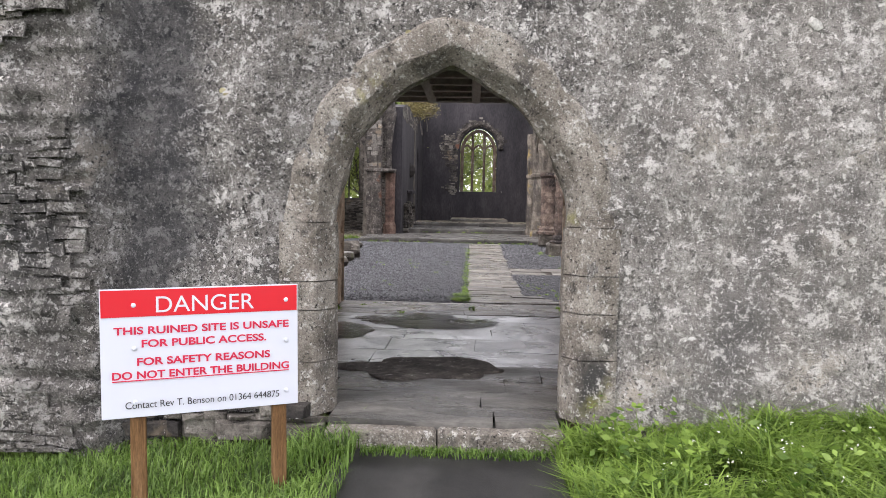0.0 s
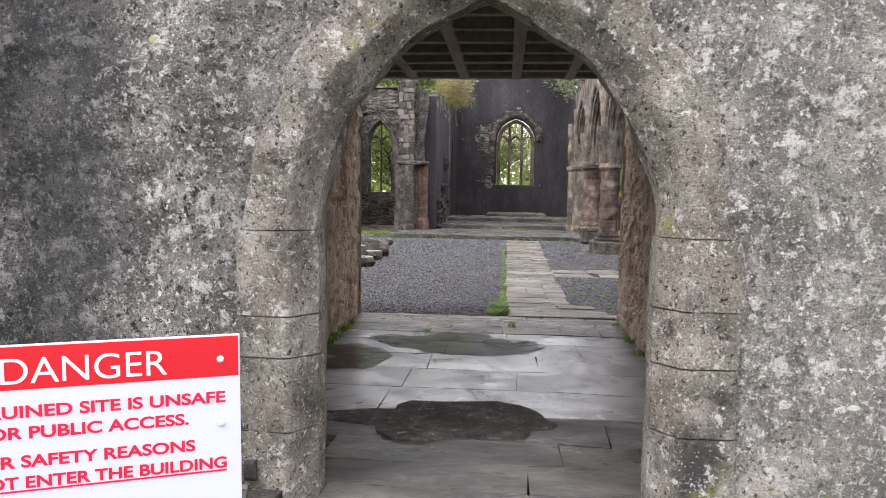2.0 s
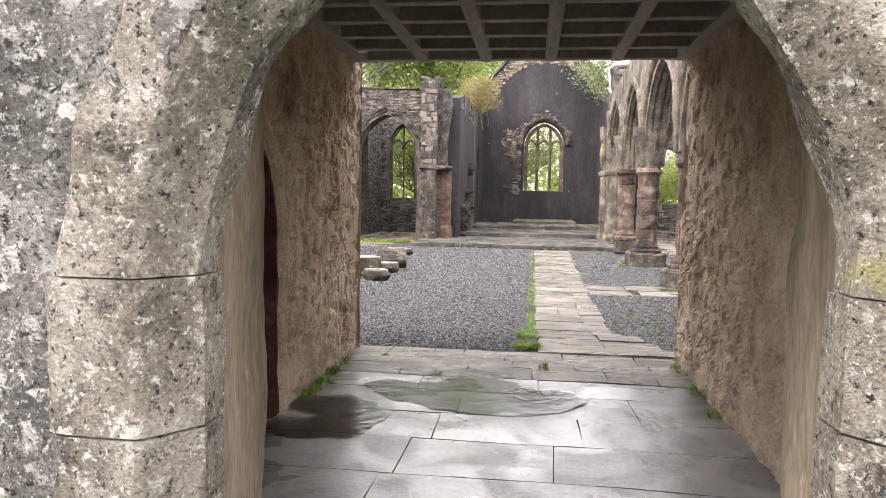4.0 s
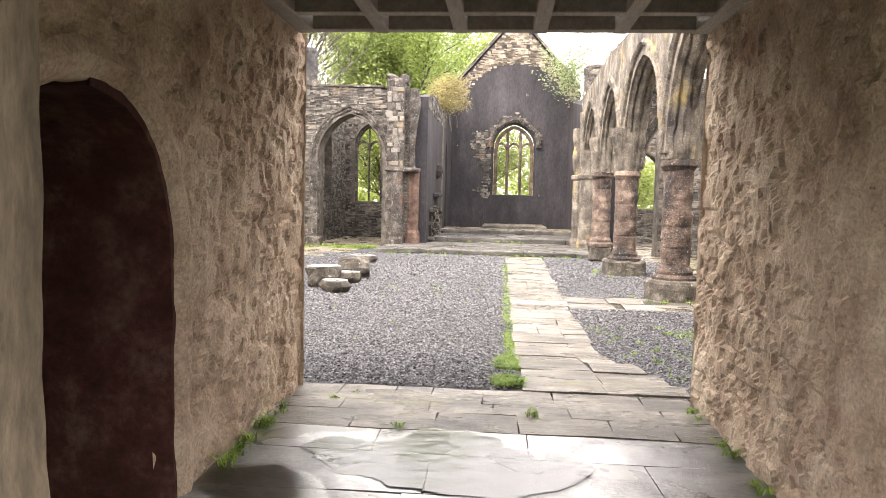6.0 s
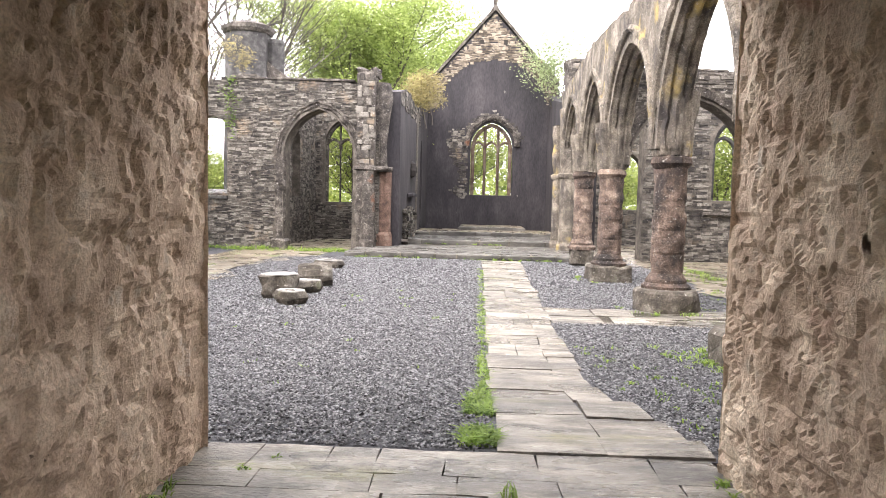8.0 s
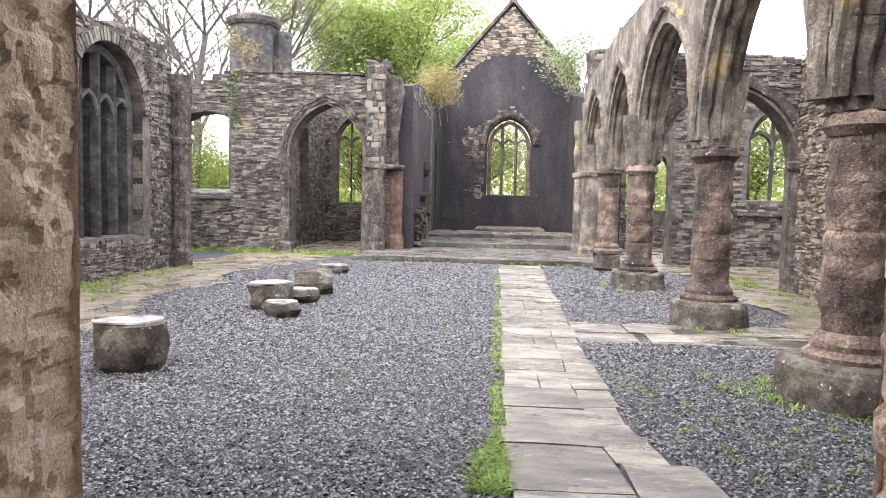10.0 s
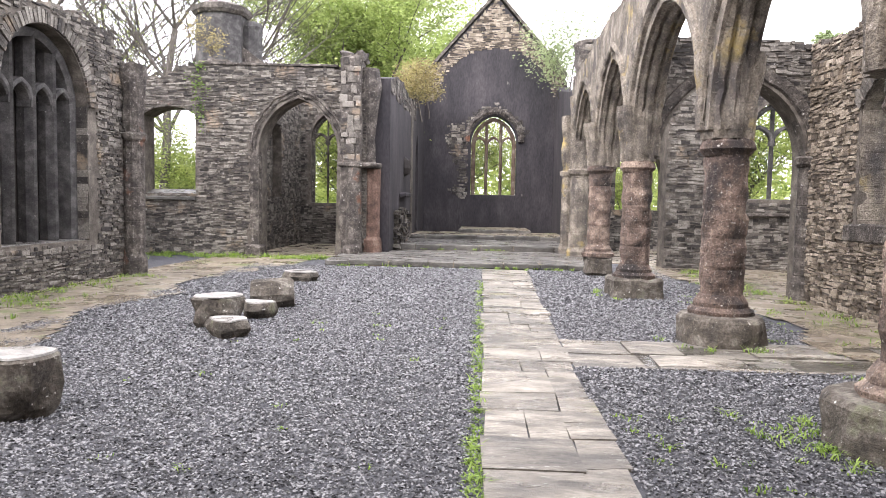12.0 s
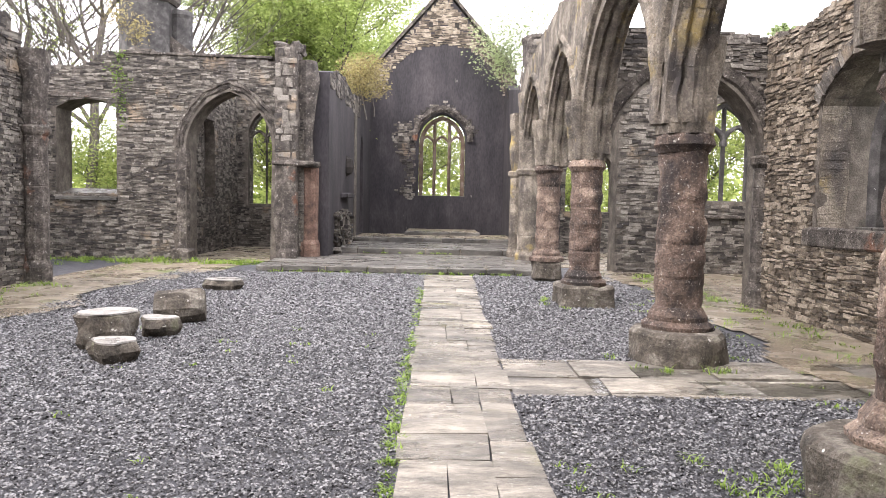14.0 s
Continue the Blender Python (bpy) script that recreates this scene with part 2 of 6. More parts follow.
_n, _l = M_SLABIN.node_tree.nodes, M_SLABIN.node_tree.links
_t, _r = _n.new("ShaderNodeTexNoise"), _n.new("ShaderNodeMapRange")
_t.inputs["Scale"].default_value, _t.inputs["Detail"].default_value, _t.inputs["Distortion"].default_value = 1.5, 7, 1.2
_r.inputs["From Min"].default_value, _r.inputs["From Max"].default_value, _r.inputs["To Min"].default_value = 0.40, 0.56, 0.1
_l.new(_n.new("ShaderNodeNewGeometry").outputs["Position"], _t.inputs["Vector"])
_l.new(_t.outputs["Fac"], _r.inputs["Value"])
_l.new(_r.outputs["Result"], _c["Coat Weight"])
M_STEPSTONE = material("step_stone", (0.045, 0.044, 0.042), (0.11, 0.105, 0.096), (0.22, 0.21, 0.19), scale=2.2, grain=26, bump=0.7, dist=0.02, wet=0.2,
                       rough=0.6, stretch=(0.5, 1.4, 1))
M_AISLE = material("aisle_earth", (0.12, 0.10, 0.075), (0.22, 0.185, 0.14), (0.30, 0.265, 0.20), scale=1.6, grain=30, bump=0.6, dist=0.02, wet=0.15, rough=0.7,
                   tint=(0.09, 0.13, 0.03), tint_scale=1.1, tint_cut=0.57)
M_TARMAC = material("wet_tarmac", (0.022, 0.021, 0.021), (0.04, 0.039, 0.038), (0.065, 0.063, 0.06), scale=3, grain=130, bump=0.8, dist=0.01, rough=0.55,
                    speck=[((0.2, 0.19, 0.18), 85, 0.70)])
M_SOIL = material("turf_soil", (0.03, 0.045, 0.012), (0.055, 0.085, 0.02), (0.09, 0.12, 0.035), scale=2, grain=40, bump=0.8, dist=0.03)
M_TIMBER = material("grey_ceiling_timber", (0.34, 0.315, 0.28), (0.43, 0.40, 0.36), (0.52, 0.49, 0.445), scale=3, grain=30, bump=0.2, rough=0.75, stretch=(6, 0.6, 6))
# Dark ceiling boards; the same tone stands in for deep shade in openings.
M_BOARDS_SHADE = material("dark_boards_and_shade", (0.02, 0.018, 0.017), (0.035, 0.03, 0.028), (0.05, 0.045, 0.04), scale=3, grain=30, bump=0.2)
M_DOORWOOD = material("old_door_wood", (0.06, 0.035, 0.02), (0.13, 0.08, 0.045), (0.22, 0.14, 0.08), scale=4, grain=30, bump=0.4, stretch=(5, 5, 0.4))
M_REDPAINT = material("flaking_red_paint", (0.045, 0.016, 0.013), (0.085, 0.03, 0.025), (0.15, 0.09, 0.075), scale=4, grain=25, bump=0.6)
M_POST = material("stained_post", (0.09, 0.045, 0.018), (0.17, 0.09, 0.035), (0.26, 0.15, 0.07), scale=5, grain=40, bump=0.3, stretch=(6, 6, 0.5))
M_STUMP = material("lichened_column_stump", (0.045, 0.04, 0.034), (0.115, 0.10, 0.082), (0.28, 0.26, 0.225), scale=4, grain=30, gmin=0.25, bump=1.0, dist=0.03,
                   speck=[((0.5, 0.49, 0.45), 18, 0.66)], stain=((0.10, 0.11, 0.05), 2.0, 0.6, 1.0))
# Sky light on the wet upward stump faces is put into this paler tone.
M_STUMPTOP = material("skylit_stump_top", (0.17, 0.16, 0.145), (0.29, 0.28, 0.26), (0.42, 0.41, 0.385), scale=4, grain=30, bump=0.5, wet=0.2, rough=0.6)
M_BARK = material("bark", (0.06, 0.052, 0.045), (0.12, 0.105, 0.092), (0.2, 0.185, 0.165), scale=4, grain=20, bump=0.8, stretch=(3, 3, 0.7))
M_LEAF = leaf_mat("spring_leaves", (0.17, 0.23, 0.055), (0.44, 0.53, 0.19))
M_LEAF2 = leaf_mat("yellow_leaves", (0.12, 0.18, 0.035), (0.42, 0.48, 0.15))
M_LICHEN = material("pale_lichen", (0.36, 0.35, 0.31), (0.5, 0.49, 0.45), (0.62, 0.61, 0.57), scale=20, grain=60, bump=0.8)
M_YLICHEN = material("yellow_lichen", (0.30, 0.27, 0.14), (0.42, 0.38, 0.22), (0.52, 0.47, 0.3), scale=20, grain=60, bump=0.8)
M_SHRUB = leaf_mat("shrub_leaves", (0.15, 0.20, 0.09), (0.38, 0.45, 0.24))
M_DRYSHRUB = leaf_mat("dry_shrub_leaves", (0.16, 0.13, 0.05), (0.38, 0.33, 0.15))
M_GRASS = leaf_mat("grass_blades", (0.06, 0.12, 0.02), (0.26, 0.40, 0.09), scale=3)
M_WEED = leaf_mat("weed_leaves", (0.07, 0.14, 0.018), (0.32, 0.46, 0.09), scale=4)
M_IVY = leaf_mat("ivy_leaves", (0.05, 0.10, 0.015), (0.20, 0.30, 0.06), scale=4)
M_RED = plain("sign_red", (0.58, 0.010, 0.020), 0.35)
M_WHITE = plain("sign_white", (0.58, 0.60, 0.66), 0.35)
M_REDTEXT = plain("sign_red_lettering", (0.55, 0.01, 0.05), 0.4)
M_BLACK = plain("sign_black_lettering", (0.02, 0.02, 0.025), 0.4)
M_FLOWER = plain("white_flower", (0.7, 0.7, 0.64), 0.6)
M_WATER = bpy.data.materials.new("standing_water")
M_WATER.use_nodes = True
_n, _l = M_WATER.node_tree.nodes, M_WATER.node_tree.links
_n.remove(_n["Principled BSDF"])
_gl, _tr, _fr, _ms = _n.new("ShaderNodeBsdfGlossy"), _n.new("ShaderNodeBsdfTransparent"), _n.new("ShaderNodeFresnel"), _n.new("ShaderNodeMixShader")
_gl.inputs["Roughness"].default_value = 0.16
_tr.inputs["Color"].default_value = (0.92, 0.93, 0.92, 1)
_fr.inputs["IOR"].default_value = 1.55
_t = _n.new("ShaderNodeTexNoise")
_t.inputs["Scale"].default_value = 9
_l.new(_n.new("ShaderNodeNewGeometry").outputs["Position"], _t.inputs["Vector"])
_bp = _n.new("ShaderNodeBump")
_bp.inputs["Strength"].default_value, _bp.inputs["Distance"].default_value = 0.35, 0.012
_l.new(_t.outputs["Fac"], _bp.inputs["Height"])
_l.new(_bp.outputs["Normal"], _gl.inputs["Normal"])
_l.new(_fr.outputs[0], _ms.inputs[0])
_l.new(_tr.outputs[0], _ms.inputs[1])
_l.new(_gl.outputs[0], _ms.inputs[2])
_l.new(_ms.outputs[0], _n["Material Output"].inputs["Surface"])

# ---- builders ----
from mathutils.geometry import tessellate_polygon
RNG = random.Random(7)
ZUP = Vector((0, 0, 1))


def mesh_from(name, verts, faces, mat, parent=None, label="", smooth=False):
    me = bpy.data.meshes.new(name)
    me.from_pydata(verts, [], faces)
    me.update()
    if mat:
        me.materials.append(mat)
    if smooth:
        me.polygons.foreach_set("use_smooth", [True] * len(me.polygons))
    ob = new(name, me)
    if parent:
        ob.parent = parent
    if label:
        ob["label"] = label
    return ob


def part(name, bm, mat, parent=None, label="", smooth=False):
    """Links a bmesh as one mesh object under a thing."""
    me = bpy.data.meshes.new(name)
    bmesh.ops.recalc_face_normals(bm, faces=bm.faces)
    bm.to_mesh(me)
    bm.free()
    me.materials.append(mat)
    if smooth:
        me.polygons.foreach_set("use_smooth", [True] * len(me.polygons))
    ob = new(name, me)
    if parent:
        ob.parent = parent
    if label:
        ob["label"] = label
    return ob


def thing(name, label, category, group="", kind="", at=None):
    ob = new(name)
    ob.empty_display_size = 0.2
    if at is not None:
        ob.matrix_world = at
    return tagged(ob, label, category, group, kind)


def wobble(p, s=3.0, amp=0.02):
    return noise.noise(Vector(p) * s) * amp


class Plane:
    """A wall face: point(a, b, d) is a metres along u, b up, d out of the face."""

    def __init__(self, origin, u, nrm):
        self.o, self.u, self.n = Vector(origin), Vector(u).normalized(), Vector(nrm).normalized()

    def point(self, a, b, d=0.0):
        return self.o + self.u * a + ZUP * b + self.n * d


def arch_outline(cx, s, spring, rise, sill=None, steps=10):
    """Pointed (or, where lower than half its width, segmental) opening as a list of (a, b), from lower left over the apex to lower right."""
    big = (s * s + rise * rise) / (2 * s)
    out = []
    if sill is not None:
        out.append((cx - s, sill))
    if rise < s:
        big = (s * s + rise * rise) / (2 * rise)
        span = math.asin(s / big)
        for i in range(-steps, steps + 1):
            f = span * i / steps
            out.append((cx + big * math.sin(f), spring + rise - big + big * math.cos(f)))
        return out + ([(cx + s, sill)] if sill is not None else [])
    top = math.asin(min(1, rise / big))
    for i in range(steps + 1):
        f = top * i / steps
        out.append((cx - s + big - big * math.cos(f), spring + big * math.sin(f)))
    for i in range(steps - 1, -1, -1):
        f = top * i / steps
        out.append((cx + s - big + big * math.cos(f), spring + big * math.sin(f)))
    if sill is not None:
        out.append((cx + s, sill))
    return out


def inside(poly, x, y):
    hit = False
    j = len(poly) - 1
    for i in range(len(poly)):
        xi, yi = poly[i]
        xj, yj = poly[j]
        if (yi > y) != (yj > y) and x < (xj - xi) * (y - yi) / (yj - yi) + xi:
            hit = not hit
        j = i
    return hit


def ragged_top(a0, a1, heights, jag=0.06, step=0.3, seed=1):
    """Top edge from right to left along given (a, z) heights, broken by missing stones."""
    r = random.Random(seed)
    xs, zs = [h[0] for h in heights], [h[1] for h in heights]
    pts, a = [], a1
    while a > a0:
        pts.append((a, float(np.interp(a, xs, zs)) + r.uniform(-jag, jag)))
        a -= step * r.uniform(0.5, 1.4)
        pts.append((max(a + 0.01, a0 + 0.005), pts[-1][1] + r.uniform(-0.01, 0.01)))
    pts.append((a0, float(np.interp(a0, xs, zs))))
    return pts


def wall_mesh(name, plane, outer, holes, thick, mat, label="", parent=None):
    """A wall with thickness: outline and openings in the face, extruded away from it."""
    loops = [outer] + holes
    flat = [p for lp in loops for p in lp]
    tris = tessellate_polygon([[Vector((a, b, 0)) for a, b in lp] for lp in loops])
    n = len(flat)
    verts = [plane.point(a, b, 0) for a, b in flat] + [plane.point(a, b, -thick) for a, b in flat]
    faces = [tuple(t) for t in tris] + [tuple(i + n for i in reversed(t)) for t in tris]
    k = 0
    for lp in loops:
        m = len(lp)
        for i in range(m):
            j = (i + 1) % m
            faces.append((k + i, k + j, k + j + n, k + i + n))
        k += m
    bm = bmesh.new()
    vs = [bm.verts.new(v) for v in verts]
    for f in faces:
        if len(set(f)) == len(f):
            try:
                bm.faces.new([vs[i] for i in f])
            except ValueError:
                pass
    ob = part(name, bm, mat, parent, label)
    return ob


STONE_KINDS = {}


def stone_kinds(mat):
    """Eight unit stones: front face towards +z, rough and slightly bulged."""
    if mat.name in STONE_KINDS:
        return STONE_KINDS[mat.name]
    made = []
    for i in range(8):
        r = random.Random(100 + i)
        v = []
        for z, k in ((0, 0.5), (0.7, 0.5), (1.0, 0.40)):
            for x, y in ((-1, -1), (1, -1), (1, 1), (-1, 1)):
                v.append((x * k + r.uniform(-.09, .09), y * k + r.uniform(-.11, .11), z + r.uniform(-.2, .2) * (z > 0)))
        f = [(8, 9, 10, 11)]
        for k in (0, 4):
            for a in range(4):
                b = (a + 1) % 4
                f.append((k + a, k + b, k + 4 + b, k + 4 + a))
        me = bpy.data.meshes.new("stone")
        me.from_pydata(v, [], f)
        me.materials.append(mat)
        made.append(me)
    STONE_KINDS[mat.name] = made
    return made


def rubble(wall, plane, outer, holes, hh=(0.05, 0.13), ll=(0.14, 0.5), proud=(0.006, 0.032), singles=0, near=(0.0, 8.0), seed=1, region=None,
           mat=None, off=0.0, single_mat=None):
    """Coursed slate rubble over a wall face; the stones nearest to a spot in plan are single parts, the rest joined."""
    r = random.Random(seed)
    a0, a1 = min(p[0] for p in outer), max(p[0] for p in outer)
    b0, b1 = min(p[1] for p in outer), max(p[1] for p in outer)
    found = []
    b = b0
    while b < b1:
        h = r.uniform(*hh) * (1.6 if r.random() < 0.18 else 1.0)
        a = a0 - r.uniform(0, 0.3)
        while a < a1:
            w = r.uniform(*ll) * (0.45 if r.random() < 0.2 else 1.0)
            ca = a + w / 2
            cb = b + h / 2 + 0.09 * noise.noise(Vector((ca * 1.1, b * 0.9, seed))) + r.uniform(-.016, .016)
            a += w + 0.006
            if region and not region(ca, cb):
                continue
            cor = [(ca - w * .48, cb - h * .4), (ca + w * .48, cb - h * .4), (ca + w * .48, cb + h * .4), (ca - w * .48, cb + h * .4), (ca, cb)]
            ok = [inside(outer, *c) and not any(inside(q, *c) for q in holes) for c in cor]
            if not ok[4]:
                continue
            if not all(ok):
                w *= 0.55
                cor = [(ca - w * .48, cb), (ca + w * .48, cb)]
                if not all(inside(outer, *c) and not any(inside(q, *c) for q in holes) for c in cor):
                    continue
            found.append((ca, cb, w, max(h * r.uniform(0.6, 1.12), 0.018), r.uniform(*proud)))
        b += h + 0.004
    spot = Vector((near[0], near[1], 1.2))
    found.sort(key=lambda s: (plane.point(s[0], s[1]) - spot).length)
    basis = Matrix((plane.u, ZUP, plane.n)).transposed().to_4x4()
    if singles:
        kinds = stone_kinds(single_mat or M_STONE)
        for k, (ca, cb, w, h, d) in enumerate(found[:singles]):
            ob = new("stone", kinds[k % 8])
            ob.parent = wall
            ob.matrix_world = Matrix.Translation(plane.point(ca, cb, off - 0.01)) @ basis @ pose(0, 0, 0, 0, 0, r.uniform(-4.5, 4.5)) @ Matrix.Diagonal((w, h, d + 0.01, 1))
    verts, faces = [], []
    for ca, cb, w, h, d in found[singles:]:
        k = len(verts)
        t = r.uniform(-0.07, 0.07)
        for dd, q in ((-0.01, 0.5), (d, 0.5), ):
            for sx, sy in ((-1, -1), (1, -1), (1, 1), (-1, 1)):
                x, y = sx * w * q + r.uniform(-.014, .014), sy * h * q + r.uniform(-.01, .01)
                verts.append(plane.point(ca + x, cb + y + x * t, off + dd + (r.uniform(-.008, .008) if dd > 0 else 0)))
        faces += [(k + 4, k + 5, k + 6, k + 7), (k, k + 1, k + 5, k + 4), (k + 1, k + 2, k + 6, k + 5), (k + 2, k + 3, k + 7, k + 6), (k + 3, k, k + 4, k + 7)]
    if verts:
        ob = mesh_from("rubble_stones", verts, faces, mat or M_RUBBLE, wall, "weathered slate rubble stones")
        ob["kind"] = "stuff"


def swept(name, stations, profile, mat, parent, label="", jit=0.0, smooth=False, cap=True):
    """A block whose cross-section (radial r, depth d) runs through stations of (point, outward, depth direction)."""
    verts, faces, m = [], [], len(profile)
    for p, o, dd in stations:
        for r_, d_ in profile:
            q = p + o * r_ + dd * d_
            if jit:
                q = q + o * wobble(q, 4.0, jit) + dd * wobble(q + Vector((7, 3, 1)), 5.0, jit)
            verts.append(q)
    for i in range(len(stations) - 1):
        for j in range(m):
            k = (j + 1) % m
            faces.append((i * m + j, i * m + k, (i + 1) * m + k, (i + 1) * m + j))
    if cap:
        faces.append(tuple(range(m - 1, -1, -1)))
        faces.append(tuple(range((len(stations) - 1) * m, len(stations) * m)))
    bm = bmesh.new()
    vs = [bm.verts.new(v) for v in verts]
    for f in faces:
        bm.faces.new([vs[i] for i in f])
    return part(name, bm, mat, parent, label, smooth)


def arch_stations(plane, cx, s, spring, rise, side, f0, f1, n):
    """Stations along one half of a pointed arch, fraction f0 to f1 from the springing to the apex; side -1 left, 1 right."""
    if rise < s:
        big = (s * s + rise * rise) / (2 * rise)
        span = math.asin(s / big)
        out = []
        for i in range(n + 1):
            f = span * (1 - (f0 + (f1 - f0) * i / n))
            out.append((plane.point(cx + side * big * math.sin(f), spring + rise - big + big * math.cos(f)), plane.u * (side * math.sin(f)) + ZUP * math.cos(f), -plane.n))
        return out
    big = (s * s + rise * rise) / (2 * s)
    top = math.asin(min(1, rise / big))
    out = []
    for i in range(n + 1):
        f = top * (f0 + (f1 - f0) * i / n)
        c, w = math.cos(f), math.sin(f)
        a = cx + side * (s - big + big * c)
        out.append((plane.point(a, spring + big * w), plane.u * (side * c) + ZUP * w, -plane.n))
    if f1 >= 0.999:
        out[-1] = (plane.point(cx, spring + rise), ZUP * (big / rise) * 0.97, -plane.n)
    return out


def jamb_stations(plane, a, side, z0, z1, n=2):
    return [(plane.point(a, z0 + (z1 - z0) * i / n), plane.u * side, -plane.n) for i in range(n + 1)]


def arch_ring(parent, plane, cx, s, spring, rise, profile, mat, count=5, gap=0.004, jit=0.01, per=3):
    for side in (-1, 1):
        for i in range(count):
            g = gap / max(s + rise, 0.1)
            swept("voussoir", arch_stations(plane, cx, s, spring, rise, side, i / count + g, (i + 1) / count - (g if i < count - 1 else 0), per), profile, mat, parent, jit=jit)


def jambs(parent, plane, cx, s, levels, profile, mat, sides=(-1, 1), gap=0.004, jit=0.008):
    for side in sides:
        for z0, z1 in zip(levels[:-1], levels[1:]):
            swept("jamb_stone", jamb_stations(plane, cx + side * s, side, z0 + gap, z1 - gap), profile, mat, parent, jit=jit)


def box_bm(x0, x1, y0, y1, z0, z1, bevel=0.0, cuts=0, jit=0.0, s=3.0):
    bm = bmesh.new()
    bmesh.ops.create_cube(bm, size=1.0)
    for v in bm.verts:
        v.co = Vector((x0 + (v.co.x + .5) * (x1 - x0), y0 + (v.co.y + .5) * (y1 - y0), z0 + (v.co.z + .5) * (z1 - z0)))
    if bevel:
        bmesh.ops.bevel(bm, geom=bm.edges[:], offset=bevel, segments=1, affect='EDGES')
    if cuts:
        bmesh.ops.subdivide_edges(bm, edges=bm.edges[:], cuts=cuts, use_grid_fill=True)
    if jit:
        for v in bm.verts:
            c = v.co.copy()
            v.co += Vector((wobble(c, s, jit), wobble(c + Vector((9, 2, 4)), s, jit), wobble(c + Vector((3, 8, 6)), s, jit)))
    return bm


def lathe_bm(rings, segs=20, jit=0.0, s=4.0, square=0.0):
    """A turned solid from (radius, z) rings, roughened."""
    bm = bmesh.new()
    rows = []
    for rad, z in rings:
        row = []
        for i in range(segs):
            a = 2 * math.pi * i / segs
            p = Vector((rad * math.cos(a), rad * math.sin(a), z))
            if jit:
                p += Vector((math.cos(a), math.sin(a), 0)) * wobble(p + Vector((rings[0][0], 5, 2)), s, jit)
            row.append(bm.verts.new(p))
        rows.append(row)
    for r0, r1 in zip(rows[:-1], rows[1:]):
        for i in range(segs):
            j = (i + 1) % segs
            bm.faces.new((r0[i], r0[j], r1[j], r1[i]))
    bm.faces.new(list(reversed(rows[0])))
    bm.faces.new(rows[-1])
    return bm


def lumpy(name, plane, a0, a1, b0, b1, step, keep, amp, mat, parent=None, label="", smooth=True):
    """A rough wall skin on a fine grid; keep(a, b) leaves out openings, amp(p) is the relief."""
    na, nb = max(1, round((a1 - a0) / step)), max(1, round((b1 - b0) / step))
    verts, idx, faces = [], {}, []

    def vert(i, j):
        if (i, j) not in idx:
            a, b = a0 + (a1 - a0) * i / na, b0 + (b1 - b0) * j / nb
            p = plane.point(a, b)
            idx[i, j] = len(verts)
            verts.append(p + plane.n * amp(p))
        return idx[i, j]
    for i in range(na):
        for j in range(nb):
            a, b = a0 + (a1 - a0) * (i + .5) / na, b0 + (b1 - b0) * (j + .5) / nb
            if keep(a, b):
                faces.append((vert(i, j), vert(i + 1, j), vert(i + 1, j + 1), vert(i, j + 1)))
    return mesh_from(name, verts, faces, mat, parent, label, smooth=smooth)

def ramp_up(y):
    """Rise of the nave floor towards the tower, in nave units."""
    k = np.clip(1 - (np.asarray(y, float) - 5.34) / 3.0, 0, 1)
    return 0.23 * k * k * (3 - 2 * k)


# ---- ground ----
GROUND_Z = -0.17
ground = mesh_from("ground", [(-400, -400, -0.5), (400, -400, -0.5), (400, 400, -0.5), (-400, 400, -0.5)], [(0, 1, 2, 3)], M_SOIL)
tagged(ground, "green churchyard turf reaching to the horizon", "ground", kind="structure")
road = part("path_tarmac", box_bm(-0.85, 0.75, -9, -0.12, GROUND_Z - .2, GROUND_Z), M_TARMAC)
tagged(road, "dark wet tarmac path leading to the doorway", "path", kind="structure")
_bv, _bf = [], []
for _i in range(38):
    _y = 5.33 + (23.7 - 5.33) * _i / 37
    _z = -0.012 + float(ramp_up(_y))
    _bv += [(-10.6, _y, -0.4), (-10.6, _y, _z), (8.8, _y, _z), (8.8, _y, -0.4)]
for _i in range(37):
    _bf += [tuple(4 * _i + _k for _k in (1, 2, 6, 5)), tuple(4 * _i + _k for _k in (0, 1, 5, 4)), tuple(4 * _i + _k for _k in (2, 3, 7, 6)), tuple(4 * _i + _k for _k in (3, 0, 4, 7))]
floor = mesh_from("floor_gravel_bed", _bv, _bf + [(0, 3, 2, 1), (148, 149, 150, 151)], M_GRAVELBED)
tagged(floor, "dark blue-grey slate gravel floor of the roofless nave", "floor", kind="structure")
floor2 = part("floor_east", box_bm(-10.6, 8.8, 23.7, 36.0, -0.4, 0.0), M_AISLE)
tagged(floor2, "earth floor of the ruined chapels and chancel", "floor", kind="structure")

# ---- west tower with the entrance ----
DOOR_C, DOOR_S, DOOR_SPRING, DOOR_RISE = -0.155, 0.80, 1.33, 1.08
WEST = Plane((0, 0, 0), (1, 0, 0), (0, -1, 0))
hole_in = arch_outline(DOOR_C, DOOR_S + 0.02, DOOR_SPRING, DOOR_RISE + 0.02, sill=-0.3, steps=12)
facade_core = wall_mesh("wall_west_tower", Plane((0, 0.24, 0), (1, 0, 0), (0, -1, 0)), [(-4.2, -0.2), (DOOR_C - DOOR_S - .22, -0.2), (DOOR_C - DOOR_S - .22, 3.08),
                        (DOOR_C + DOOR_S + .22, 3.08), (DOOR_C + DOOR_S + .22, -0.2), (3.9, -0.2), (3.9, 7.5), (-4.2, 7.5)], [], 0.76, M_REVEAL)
tagged(facade_core, "thick plastered tower wall pierced by a pointed doorway", "wall", kind="structure")


